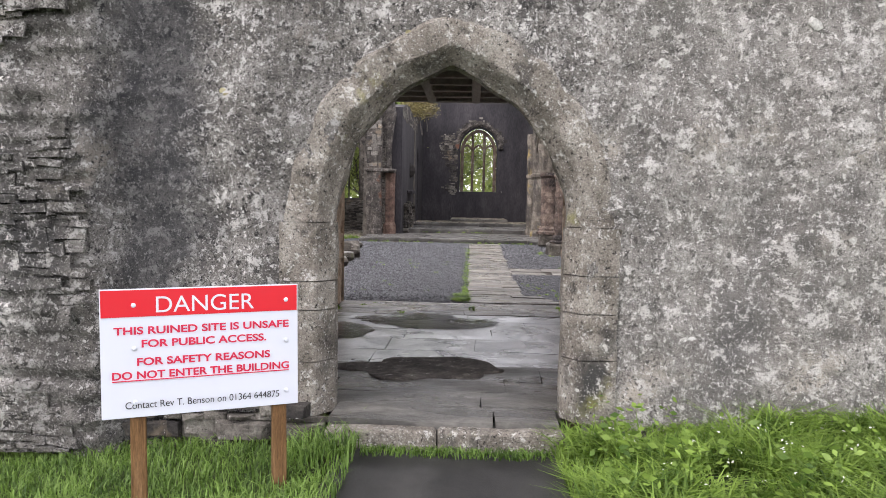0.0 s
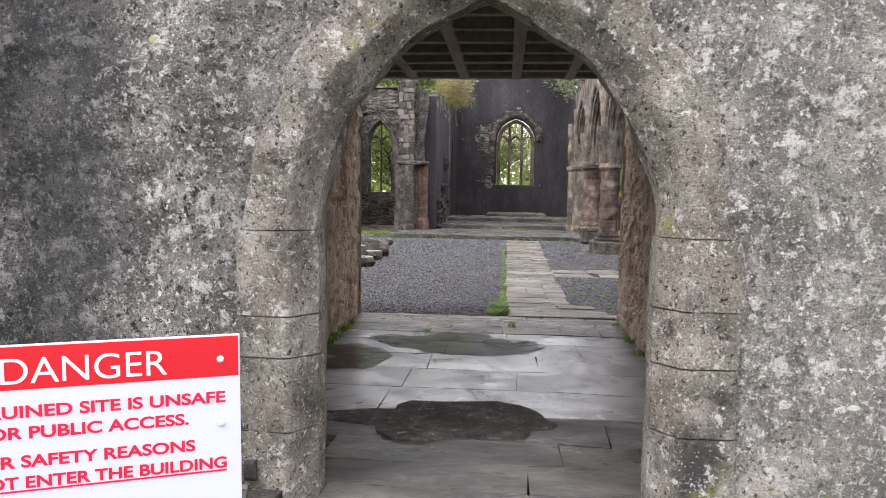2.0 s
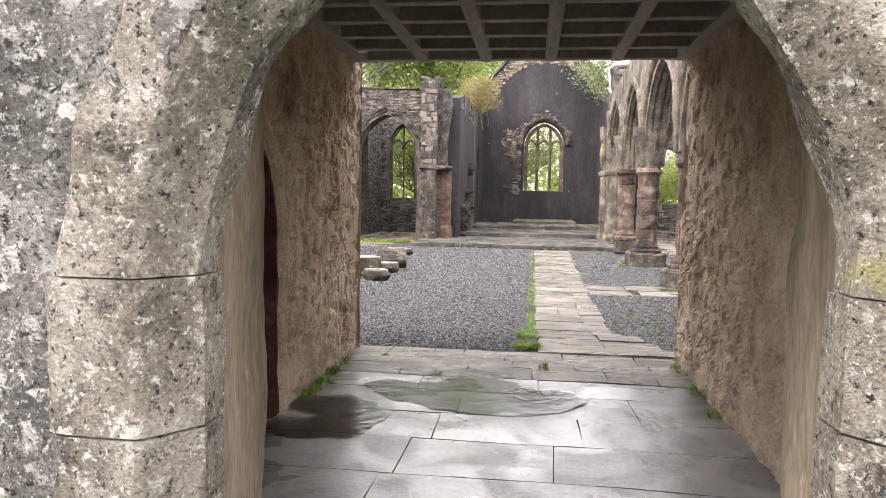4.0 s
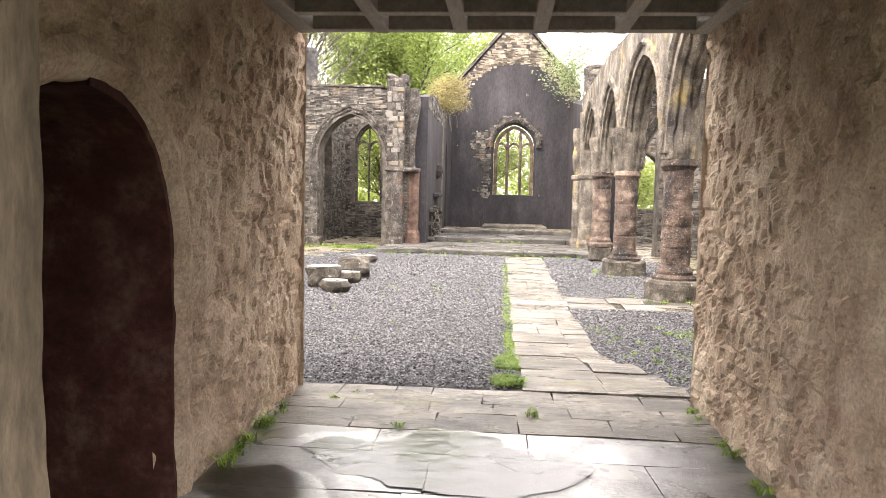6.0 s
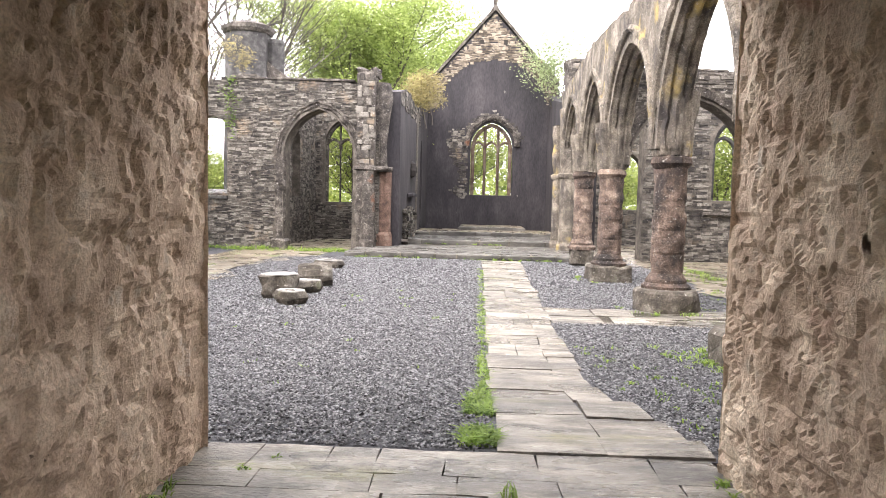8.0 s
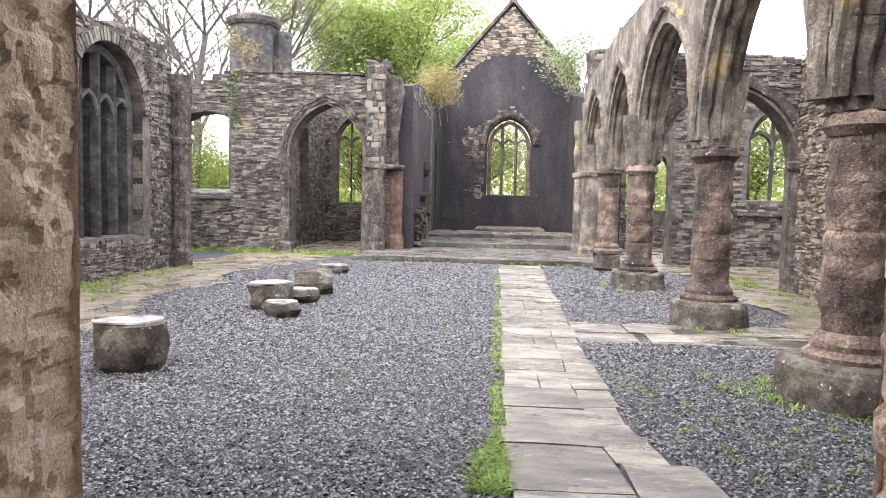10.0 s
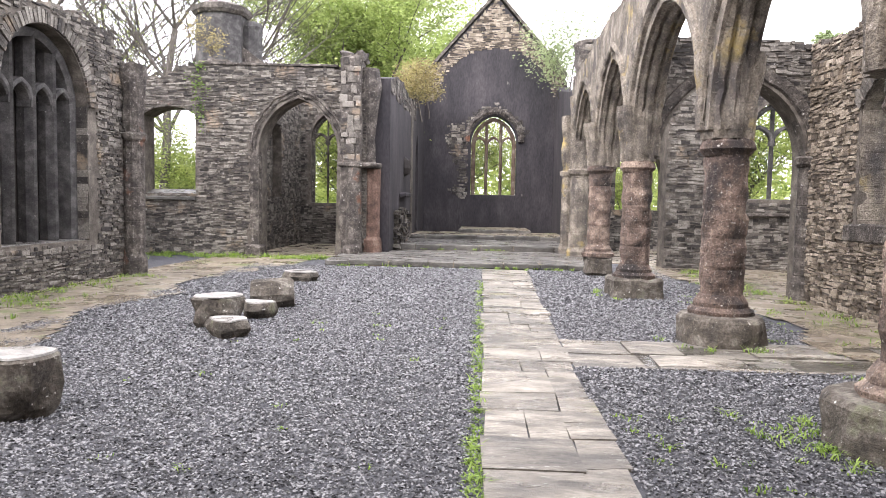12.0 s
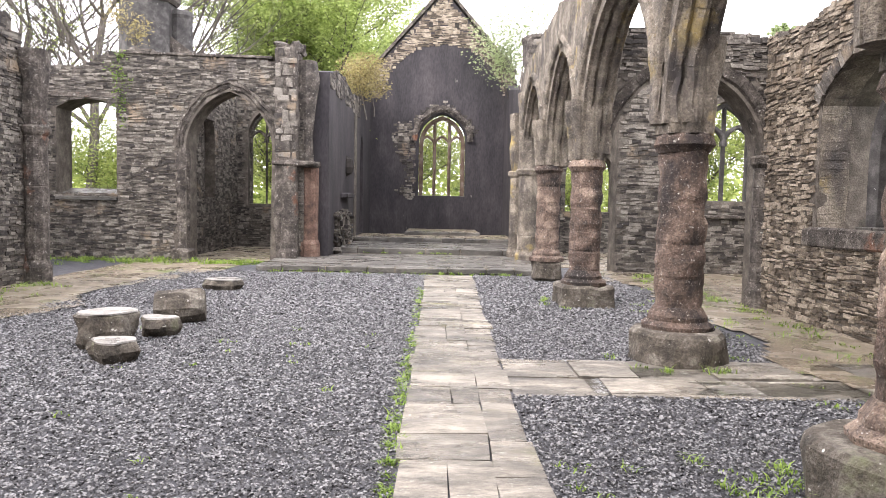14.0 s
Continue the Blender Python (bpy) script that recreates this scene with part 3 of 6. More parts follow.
def facade_relief(p):
    q = p * 1.0
    d = noise.fractal(q * 1.3, 0.8, 2.1, 4) * 0.035 + noise.noise(q * 14) * 0.011 + noise.noise(q * 31) * 0.008 + noise.noise(q * 58) * 0.005
    left = max(0.0, min(1.0, (-2.42 - p.x - 0.07 * noise.noise(p * 1.7)) / 0.12))
    right = max(0.0, min(1.0, (p.x - 2.05 - 0.05 * noise.noise(p * 2.0)) / 0.12))
    course = noise.noise(Vector((p.x * 1.2, 3, p.z * 11)))
    d += left * (0.16 + 0.05 * course) + right * 0.07
    return d


ring_hole = arch_outline(DOOR_C, DOOR_S + 0.13, DOOR_SPRING, DOOR_RISE + 0.13, sill=-0.3, steps=12)
lumpy("roughcast_face", WEST, -4.2, 3.9, -0.3, 4.6, 0.024, lambda a, b: not inside(ring_hole, a, b), facade_relief, M_FACADE, facade_core,
      "grey lichened roughcast over rubble")
strip = [(-4.2, -0.3), (-2.58, -0.3), (-2.5, 1.0), (-2.62, 1.8), (-2.48, 2.9), (-2.62, 4.5), (-4.2, 4.5)]
rubble(facade_core, Plane((0, -0.185, 0), (1, 0, 0), (0, -1, 0)), strip, [], hh=(0.03, 0.085), ll=(0.08, 0.28), proud=(0.002, 0.03), singles=0, near=(-2.4, -1), seed=51,
       mat=M_FACADE, region=lambda a, b: noise.noise(Vector((a * 1.4, b * 1.1, 3))) > -0.1)
foot = [(-2.4, -0.42), (-0.95, -0.42), (-0.95, 0.16), (-1.5, 0.2), (-2.4, 0.3)]
rubble(facade_core, Plane((0, -0.03, 0), (1, 0, 0), (0, -1, 0)), foot, [], hh=(0.05, 0.13), ll=(0.14, 0.4), proud=(0.01, 0.09), singles=60, near=(-1.5, -1), seed=52)
part("upper_face", box_bm(-4.2, 3.9, 0.02, 0.15, 4.58, 7.5), M_FACADE, facade_core)
part_tym = wall_mesh("arch_spandrel", Plane((0, 0.14, 0), (1, 0, 0), (0, -1, 0)), [(DOOR_C - DOOR_S - .25, -0.1), (DOOR_C - DOOR_S - .06, -0.1)] +
                     arch_outline(DOOR_C, DOOR_S + 0.06, DOOR_SPRING, DOOR_RISE + 0.06, steps=12) + [(DOOR_C + DOOR_S + .06, -0.1), (DOOR_C + DOOR_S + .25, -0.1), (DOOR_C + DOOR_S + .25, 3.2),
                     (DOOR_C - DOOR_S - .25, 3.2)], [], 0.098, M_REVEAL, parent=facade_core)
DOOR_PROFILE = [(0.0, 0.24), (0.0, 0.11), (0.02, 0.09), (0.10, -0.015), (0.12, -0.025), (0.29, -0.02), (0.315, -0.005), (0.33, 0.10), (0.33, 0.25)]
arch_ring(facade_core, WEST, DOOR_C, DOOR_S, DOOR_SPRING, DOOR_RISE, DOOR_PROFILE, M_GRANITE, count=5, gap=0.0008, jit=0.035, per=9)
jambs(facade_core, WEST, DOOR_C, DOOR_S, [-0.02, 0.42, 0.74, 1.0, 1.33], [(r * (1.0 if r < .2 else 1.15), d) for r, d in DOOR_PROFILE], M_GRANITE, sides=(1,), gap=0.004, jit=0.014)
jambs(facade_core, WEST, DOOR_C, DOOR_S, [-0.02, 0.36, 0.72, 0.92, 1.33], [(r * (1.0 if r < .2 else 1.15), d) for r, d in DOOR_PROFILE], M_GRANITE, sides=(-1,), gap=0.004, jit=0.014)
# plastered straight jambs behind the dressed arch, up to the ceiling
for side in (-1, 1):
    x0 = DOOR_C + side * (DOOR_S + 0.03)
    pl = Plane((x0, 0.2 if side < 0 else 1.02, 0), (side * 0.16, 0.82, 0) if side < 0 else (-0.16, -0.82, 0), (-side * 0.82, 0.16 * 1, 0))
    if side > 0:
        pl = Plane((x0 + 0.16, 1.02, 0), (-0.16, -0.82, 0), (-0.82, 0.16, 0))
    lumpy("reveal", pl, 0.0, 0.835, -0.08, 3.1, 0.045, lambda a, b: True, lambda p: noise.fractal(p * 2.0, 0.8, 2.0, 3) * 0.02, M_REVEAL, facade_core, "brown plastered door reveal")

for lx, lz, lr, yellow in ((-1.71, 2.22, .05, 1), (0.97, 0.99, .04, 0), (1.25, 2.45, .06, 0), (1.7, 1.75, .05, 0), (2.2, 2.7, .07, 0), (-1.25, 1.75, .045, 0), (0.75, 2.75, .07, 0), (2.5, 1.3, .05, 0), (-0.45, 2.62, .04, 1), (1.5, 0.6, .05, 0)):
    p = Vector((lx, 0, lz))
    part("lichen_patch", lathe_bm([(lr * .6, -0.02), (lr * .55, 0.002), (lr * .3, 0.004)], 9, lr * 0.7, 18), M_YLICHEN if yellow else M_LICHEN, facade_core).matrix_world = \
        Matrix.Translation((lx, -facade_relief(p) - 0.0, lz)) @ pose(0, 0, 0, 90, 0, 0)
PASS_L, PASS_R, PASS_END, CEIL = -1.85, 1.31, 5.35, 2.86
# side door recess in the north wall of the passage
LEFTW = Plane((PASS_L, 1.0, 0), (0, 1, 0), (1, 0, 0))
REC_C, REC_S, REC_SPRING, REC_RISE = 1.39, 0.70, 1.28, 0.72
wall_l = wall_mesh("wall_passage_north", Plane((PASS_L - 0.05, 1.0, 0), (0, 1, 0), (1, 0, 0)), [(0, -0.2), (REC_C - REC_S, -0.2)] + arch_outline(REC_C, REC_S, REC_SPRING, REC_RISE, steps=8) +
                   [(REC_C + REC_S, -0.2), (PASS_END - 1.03, -0.2), (PASS_END - 1.03, 7.5), (0, 7.5)], [], 1.1, M_PLASTER)
tagged(wall_l, "tan lumpy plastered passage wall with a side doorway", "wall", kind="structure")


def plaster_relief(p):
    q = Vector((p.x, p.y, p.z * 0.75))
    d = noise.fractal(q * 2.2, 0.7, 2.0, 3) * 0.03 + noise.noise(q * 7.5) * 0.018
    flake = noise.noise(q * 12.0 + Vector((4, 1, 7)))
    d -= 0.02 if flake > 0.22 else 0.0
    d -= 0.016 if noise.noise(Vector((p.x, p.y * 3.5, p.z * 9.0))) > 0.22 else 0.0
    return d + noise.noise(q * 30) * 0.007


lumpy("plaster_face", LEFTW, 0.0, PASS_END - 1.0, -0.1, CEIL + 0.3, 0.024, lambda a, b: not inside(arch_outline(REC_C, REC_S + 0.06, REC_SPRING, REC_RISE + 0.06, sill=-0.1, steps=8), a, b), plaster_relief, M_PLASTER, wall_l, "flaking tan plaster", smooth=False)
lumpy("plaster_end", Plane((PASS_L - 1.1, PASS_END - 0.02, 0), (1, 0, 0), (0, 1, 0)), 0, 1.12, -0.1, 5.0, 0.08, lambda a, b: True, lambda p: noise.noise(p * 5) * 0.015, M_PLASTER, wall_l)
# Dark panel in place of the shade beyond the side door.
part("recess_lining", box_bm(PASS_L - 1.12, PASS_L - 1.08, 1.6, 3.3, -0.1, 2.3), M_BOARDS_SHADE, wall_l, "dark panel for the unlit space beyond the side door")
swept("recess_jamb", jamb_stations(LEFTW, REC_C + REC_S, 1, -0.05, REC_SPRING, 8) + arch_stations(LEFTW, REC_C, REC_S, REC_SPRING, REC_RISE, 1, 0, 1, 8)[1:], [(-0.02, 0.02), (-0.02, 1.07), (0.05, 1.07), (0.05, 0.02)], M_REDPAINT, wall_l, "jamb with flaking dark red paint", jit=0.02)
for side in (-1, 1):
    swept("recess_edge", jamb_stations(LEFTW, REC_C + side * REC_S, side, -0.08, REC_SPRING, 10) + arch_stations(LEFTW, REC_C, REC_S, REC_SPRING, REC_RISE, side, 0, 1, 10)[1:],
          [(-0.01, 0.12), (0.0, 0.03), (0.04, -0.005), (0.10, -0.02), (0.17, 0.0), (0.17, 0.06)], M_PLASTER, wall_l, jit=0.03, smooth=False)
side_door = thing("door_1", "old brown plank door standing open in a side recess", "door", kind="structure")
for k in range(4):
    part("plank", box_bm(PASS_L - 0.62 + k * 0.145, PASS_L - 0.48 + k * 0.145, 1.80, 1.845, 0.03, 1.70, 0.006), M_DOORWOOD, side_door)
for z in (0.5, 1.35):
    part("ledge", box_bm(PASS_L - 0.62, PASS_L - 0.04, 1.847, 1.88, z, z + 0.12, 0.006), M_DOORWOOD, side_door)
RIGHTW = Plane((PASS_R, PASS_END - 0.1, 0), (0, -1, 0), (-1, 0, 0))
wall_r = part("wall_passage_south", box_bm(PASS_R + 0.05, PASS_R + 1.2, 1.0, PASS_END - 0.12, -0.2, 7.5), M_PLASTER)
tagged(wall_r, "tan lumpy plastered passage wall with pits", "wall", kind="structure")
lumpy("plaster_face", RIGHTW, 0.0, PASS_END - 1.1, -0.1, CEIL + 0.3, 0.024,
      lambda a, b: (a - 1.45) ** 2 + (b - 1.44) ** 2 > 0.0016, plaster_relief, M_PLASTER, wall_r, "flaking tan plaster", smooth=False)
lumpy("plaster_end", Plane((PASS_R + 1.2, PASS_END - 0.11, 0), (-1, 0, 0), (0, 1, 0)), 0, 1.21, -0.1, 5.0, 0.08, lambda a, b: True, lambda p: noise.noise(p * 5) * 0.015, M_PLASTER, wall_r)
ceiling = part("ceiling", box_bm(PASS_L - 0.1, PASS_R + 0.1, 0.95, PASS_END - 0.15, CEIL + 0.22, CEIL + 0.34), M_BOARDS_SHADE)
tagged(ceiling, "dark boarded ceiling above a timber grid", "ceiling", kind="structure")
tower_top = part("tower_cap", box_bm(PASS_L - 1.1, PASS_R + 1.2, 1.0, PASS_END - 0.13, 7.3, 7.6), M_FACADE)
tagged(tower_top, "flat top closing the tower", "roof", kind="structure")
tower_east = part("wall_tower_east", box_bm(PASS_L - 0.05, PASS_R + 0.05, PASS_END - 0.6, PASS_END - 0.14, CEIL + 0.35, 7.3), M_PLASTER)
tagged(tower_east, "rubble wall above the passage opening", "wall", kind="structure")
grid_thing = thing("ceiling_grid", "grey painted timber grid hung below the passage ceiling", "ceiling grid", kind="structure")
for i in range(6):
    x = PASS_L + 0.06 + (PASS_R - PASS_L - 0.12) * i / 5
    w = 0.07 if i in (0, 5) else 0.055
    part("beam", box_bm(x - w, x + w, 1.05, PASS_END - 0.12, CEIL, CEIL + 0.13, 0.006), M_TIMBER, grid_thing)
for k in range(9):
    y = PASS_END - 0.17 - 0.49 * k
    part("slat", box_bm(PASS_L, PASS_R, y - 0.05, y + 0.045, CEIL + 0.006, CEIL + 0.12, 0.006), M_TIMBER, grid_thing)

# ---- north aisle wall with a traceried window ----
NX = -7.45
NW = Plane((NX, 5.3, 0), (0, 1, 0), (1, 0, 0))
n_win = arch_outline(10.5, 1.22, 3.25, 1.2, sill=0.76, steps=8)
n_outer = [(0, -0.2), (13.0, -0.2)] + ragged_top(0, 13.0, [(0, 4.6), (9, 4.62), (11, 4.88), (12.6, 4.9), (13, 4.6)], seed=3)
wall_n = wall_mesh("wall_north", NW, n_outer, [n_win], 0.75, M_MORTAR)
tagged(wall_n, "ruined rubble slate wall with a broken top", "wall", kind="structure")
rubble(wall_n, NW, n_outer, [arch_outline(10.5, 1.5, 3.25, 1.48, sill=0.7)], singles=300, near=(-7.4, 15.0), seed=4, hh=(0.022, 0.064), ll=(0.07, 0.26), region=lambda a, b: a > 2.5)
for hy, hz in ((14.35, 3.62), (14.4, 2.28)):
    # No hole is cut: a dark box paints the shade inside it.
    part("putlog_hole", box_bm(NX - 0.1, NX + 0.036, hy - .07, hy + .07, hz - .08, hz + .08), M_BOARDS_SHADE, wall_n)


def spokes(wall, plane, cx, s, spring, rise, length, count, mat, w=0.07, depth=0.05, skip=None):
    """Relieving arch of thin slates set on edge round an opening."""
    for side in (-1, 1):
        st = arch_stations(plane, cx, s, spring, rise, side, 0.02, 0.99, count)
        for i, (p, o, d) in enumerate(st):
            ln = length * RNG.uniform(0.75, 1.1)
            t = o.cross(d).normalized() * w * 0.5
            p0, p1 = p + o * 0.01, p + o * ln
            f = -d * (depth * RNG.uniform(0.6, 1.2))
            v = [p0 - t, p1 - t, p1 + t, p0 + t]
            v = v + [q + f for q in v]
            mesh_from("arch_slate", v, [(4, 5, 6, 7), (0, 1, 5, 4), (1, 2, 6, 5), (2, 3, 7, 6), (3, 0, 4, 7)], mat, wall)


NLINE = [(-0.012, 0.01), (-0.02, 0.27), (0.08, 0.27), (0.08, 0.01)]
jambs(wall_n, NW, 10.5, 1.22, [0.78 + 0.13 * k for k in range(20)], NLINE, M_STONE, gap=0.003, jit=0.03)
spokes(wall_n, NW, 10.5, 1.22, 3.25, 1.2, 0.27, 20, M_STONE, w=0.075)


def tracery(name, label, plane, cx, s, spring, rise, sill, lights, mat, thick=0.2, width=0.09, set_back=0.3, backed=False, heads=True):
    """A stone window: frame, mullions and pointed light heads, set back in its opening."""
    win = thing(name, label, "window", kind="structure")
    pl = Plane(plane.o - plane.n * set_back, plane.u, plane.n)
    prof = [(-width, 0.0), (-width * .4, -0.04), (0.02, -0.04), (0.02, thick), (-width * .4, thick), (-width, thick - 0.04)]
    for side in (-1, 1):
        st = jamb_stations(pl, cx + side * s, side, sill, spring, 2) + arch_stations(pl, cx, s, spring, rise, side, 0, 1, 8)[1:]
        swept("window_frame", st, prof, mat, win, jit=0.006)
    # Added dark sheet that makes the gaps between mullions read as deep shade.
    if backed:
        wall_mesh("boarding", Plane(pl.o - pl.n * (thick + 0.02), pl.u, pl.n), arch_outline(cx, s + .05, spring, rise + .05, sill=sill), [], 0.03, M_BOARDS_SHADE, "added dark sheet for the shade between the mullions", win)
    step = 2 * s / lights
    big = (s * s + rise * rise) / (2 * s)
    for i in range(1, lights):
        a = cx - s + step * i
        off = abs(a - cx)
        top = spring + math.sqrt(max(big * big - (off + big - s) ** 2, 0.01)) - 0.04
        swept("mullion", jamb_stations(pl, a, 1, sill, top, 5), [(-width / 2, thick * .45), (-width * .2, 0.0), (0, -0.04), (width * .2, 0.0), (width / 2, thick * .45), (width * .2, thick), (-width * .2, thick)], mat, win, jit=0.012)
    if heads:
        for i in range(lights):
            c = cx - s + step * (i + .5)
            for side in (-1, 1):
                st = arch_stations(pl, c, step / 2 - width * .3, spring - 0.12, step * 0.62, side, 0, 1, 5)
                swept("light_head", st, [(0.0, 0.03), (0.03, 0.0), (0.10, 0.0), (0.10, thick - .03), (0.0, thick - .06)], mat, win, jit=0.006)
    part("window_sill", box_bm(-s - 0.06, s + 0.06, -0.16, thick + 0.3, -0.10, 0.0, 0.012), M_STEPSTONE, win).matrix_world = \
        Matrix.Translation(pl.point(cx, sill - 0.003, 0)) @ Matrix((pl.u, -pl.n, ZUP)).transposed().to_4x4()
    return win


tracery("window_1", "dark stone four-light traceried window without glass", NW, 10.5, 1.16, 3.2, 1.18, 0.78, 4, M_MULLION, thick=0.3, width=0.12, set_back=0.24, backed=True)


def respond(name, label, x, y, rad, cap_z, top_z, mat, lean=0.0):
    t = thing(name, label, "pier")
    m = pose(x, y, 0)
    part("base", lathe_bm([(rad * 1.25, -0.1), (rad * 1.25, 0.28), (rad * 1.08, 0.36), (rad, 0.42)], 8, 0.02), mat, t).matrix_world = m
    z, k = 0.42, 0
    while z < cap_z - 0.05:
        h = min(RNG.uniform(0.28, 0.5), cap_z - z)
        part("drum", lathe_bm([(rad * .96, z), (rad, z + .015), (rad * RNG.uniform(.97, 1.02), z + h - .015), (rad * .95, z + h)], 10, 0.02), mat, t).matrix_world = m
        z += h
    part("capital", lathe_bm([(rad, cap_z), (rad * 1.22, cap_z + .06), (rad * 1.3, cap_z + .16), (rad * 1.05, cap_z + .2)], 10, 0.02), mat, t).matrix_world = m
    if top_z > cap_z + .3:
        n = 5
        rows = [(rad * (1.0 + .28 * i / n), cap_z + .2 + (top_z - cap_z - .2) * i / n) for i in range(n + 1)]
        part("springer", lathe_bm(rows, 9, 0.07), mat, t).matrix_world = m
    return t


respond("respond_pier", "dark octagonal respond ending the ruined aisle wall", -7.28, 18.42, 0.21, 2.72, 4.3, M_DARKSTONE)

# ---- north transept and chapel ----
TE = Plane((-10.6, 23.8, 0), (1, 0, 0), (0, -1, 0))
t_win = [(0.8, 1.72), (0.8, 3.95), (1.2, 4.14), (1.6, 4.2), (2.05, 4.14), (2.38, 3.95), (2.38, 1.72)]
t_outer = [(0, -0.2), (4.21, -0.2)] + arch_outline(5.33, 1.13, 2.95, 1.5, steps=10) + [(6.41, -0.2), (7.3, -0.2)] + \
    ragged_top(0, 7.3, [(0, 5.0), (1.6, 5.05), (2.3, 5.4), (2.9, 5.55), (4.0, 5.36), (6.5, 5.28), (7.3, 5.2)], seed=5, jag=0.03)
wall_t = wall_mesh("wall_transept_north", TE, t_outer, [t_win], 0.8, M_MORTAR)
tagged(wall_t, "dark slate rubble wall with a pointed arch and window hole", "wall", kind="structure")
rubble(wall_t, TE, t_outer, [t_win, arch_outline(5.33, 1.36, 2.95, 1.75, sill=-0.2)], singles=300, near=(-5, 23.8), seed=6, hh=(0.025, 0.065), ll=(0.08, 0.28))
arch_ring(wall_t, TE, 5.33, 1.13, 2.95, 1.5, [(0.0, 0.2), (0.0, 0.06), (0.1, -0.06), (0.17, -0.06), (0.2, -0.1), (0.26, -0.1), (0.26, 0.1), (0.1, 0.4)], M_DARKSTONE, count=7, jit=0.06)
jambs(wall_t, TE, 5.33, 1.13, [0.0, 0.5, 1.0, 1.5, 2.0, 2.5, 2.95], [(0.0, 0.3), (-0.06, 0.12), (0.0, 0.0), (0.12, -0.08), (0.22, -0.08), (0.22, 0.2), (0.1, 0.5)], M_DARKSTONE, sides=(-1,), jit=0.05)
part("jamb_base", box_bm(-6.75, -6.25, 23.55, 24.1, -0.1, 0.3, 0.05, 2, 0.05), M_DARKSTONE, wall_t)
part("window_lintel", box_bm(-9.9, -8.1, 23.76, 24.5, 4.22, 4.34, 0.01, 2, 0.03), M_DARKSTONE, wall_t)
bm = bmesh.new()
for p in ((-9.8, 23.7, 1.62), (-8.2, 23.7, 1.62), (-8.2, 24.55, 1.86), (-9.8, 24.55, 1.86), (-9.8, 23.7, 1.55), (-8.2, 23.7, 1.55), (-8.2, 24.55, 1.55), (-9.8, 24.55, 1.55)):
    bm.verts.new(p)
bm.verts.ensure_lookup_table()
for f in ((0, 1, 2, 3), (7, 6, 5, 4), (0, 4, 5, 1), (1, 5, 6, 2), (2, 6, 7, 3), (3, 7, 4, 0)):
    bm.faces.new([bm.verts[i] for i in f])
part("sloping_sill", bm, M_STEPSTONE, wall_t, "wet slate sloping sill")
coping = thing("coping_row", "flat slate coping stones on the transept wall top", "coping", kind="structure")
x = -8.0
while x < -4.2:
    w = RNG.uniform(0.35, 0.7)
    part("coping_stone", box_bm(x, x + w - .01, 23.74, 24.62, 5.3 + .06 * (-x - 4) / 4, 5.37 + .06 * (-x - 4) / 4, 0.01, 1, 0.02), M_DARKSTONE, coping)
    x += w
wt_end = part("wall_transept_end", box_bm(-11.3, -10.6, 18.3, 24.6, -0.2, 4.8), M_MORTAR)
tagged(wt_end, "rubble end wall of the transept", "wall", kind="structure")
CHB = Plane((-10.6, 30.0, 0), (1, 0, 0), (0, -1, 0))
cb_win = arch_outline(4.74, 0.58, 3.85, 0.95, sill=1.5, steps=8)
cb_outer = [(3.5, -0.2), (7.9, -0.2), (7.9, 5.3), (3.5, 5.3)]
wall_cb = wall_mesh("wall_chapel_east", CHB, cb_outer, [cb_win], 0.7, M_MORTAR)
tagged(wall_cb, "dark rubble chapel wall with a two-light window hole", "wall", kind="structure")
rubble(wall_cb, CHB, cb_outer, [arch_outline(4.74, 0.66, 3.85, 1.05, sill=1.42)], seed=8, hh=(0.035, 0.085), ll=(0.1, 0.32), region=lambda a, b: 3.6 < a < 7.0, mat=M_RUBBLE)
tracery("window_2", "two-light chapel window with pale stone tracery", CHB, 4.74, 0.56, 3.8, 0.93, 1.52, 2, M_DARKSTONE, thick=0.18, width=0.07, set_back=0.25)
CHN = Plane((-6.8, 24.6, 0), (0, 1, 0), (1, 0, 0))
cn_outer = [(0, -0.2), (5.4, -0.2), (5.4, 5.2), (0, 5.2)]
niche = arch_outline(2.3, 0.55, 3.5, 0.95, sill=1.7)
wall_cn = wall_mesh("wall_chapel_north", CHN, cn_outer, [niche], 0.6, M_MORTAR)
tagged(wall_cn, "dark rubble chapel wall with a blocked lancet", "wall", kind="structure")
rubble(wall_cn, CHN, cn_outer, [niche], seed=9, hh=(0.035, 0.085), ll=(0.1, 0.32))
part("blocking", box_bm(-7.3, -7.1, 26.2, 27.6, 1.5, 4.8), M_DARKSTONE, wall_cn, "dark stone blocking of the lancet")

# ---- crossing pier ----
pier = thing("crossing_pier", "tall ruined crossing pier of dark slate and red stone", "pier")
bm = box_bm(-3.98, -3.42, 23.42, 24.2, 0, 5.55, 0.06, 8, 0.07)
part("shaft", bm, M_DARKSTONE, pier)
part("front_roll", lathe_bm([(0.26, 0), (0.26, .3), (0.2, .4), (0.19, 1.5), (0.2, 2.5)], 10, 0.05), M_DARKSTONE, pier).matrix_world = pose(-3.62, 23.46, 0)
part("band", box_bm(-4.05, -2.95, 23.36, 24.25, 2.52, 2.66, 0.04, 3, 0.05), M_DARKSTONE, pier)
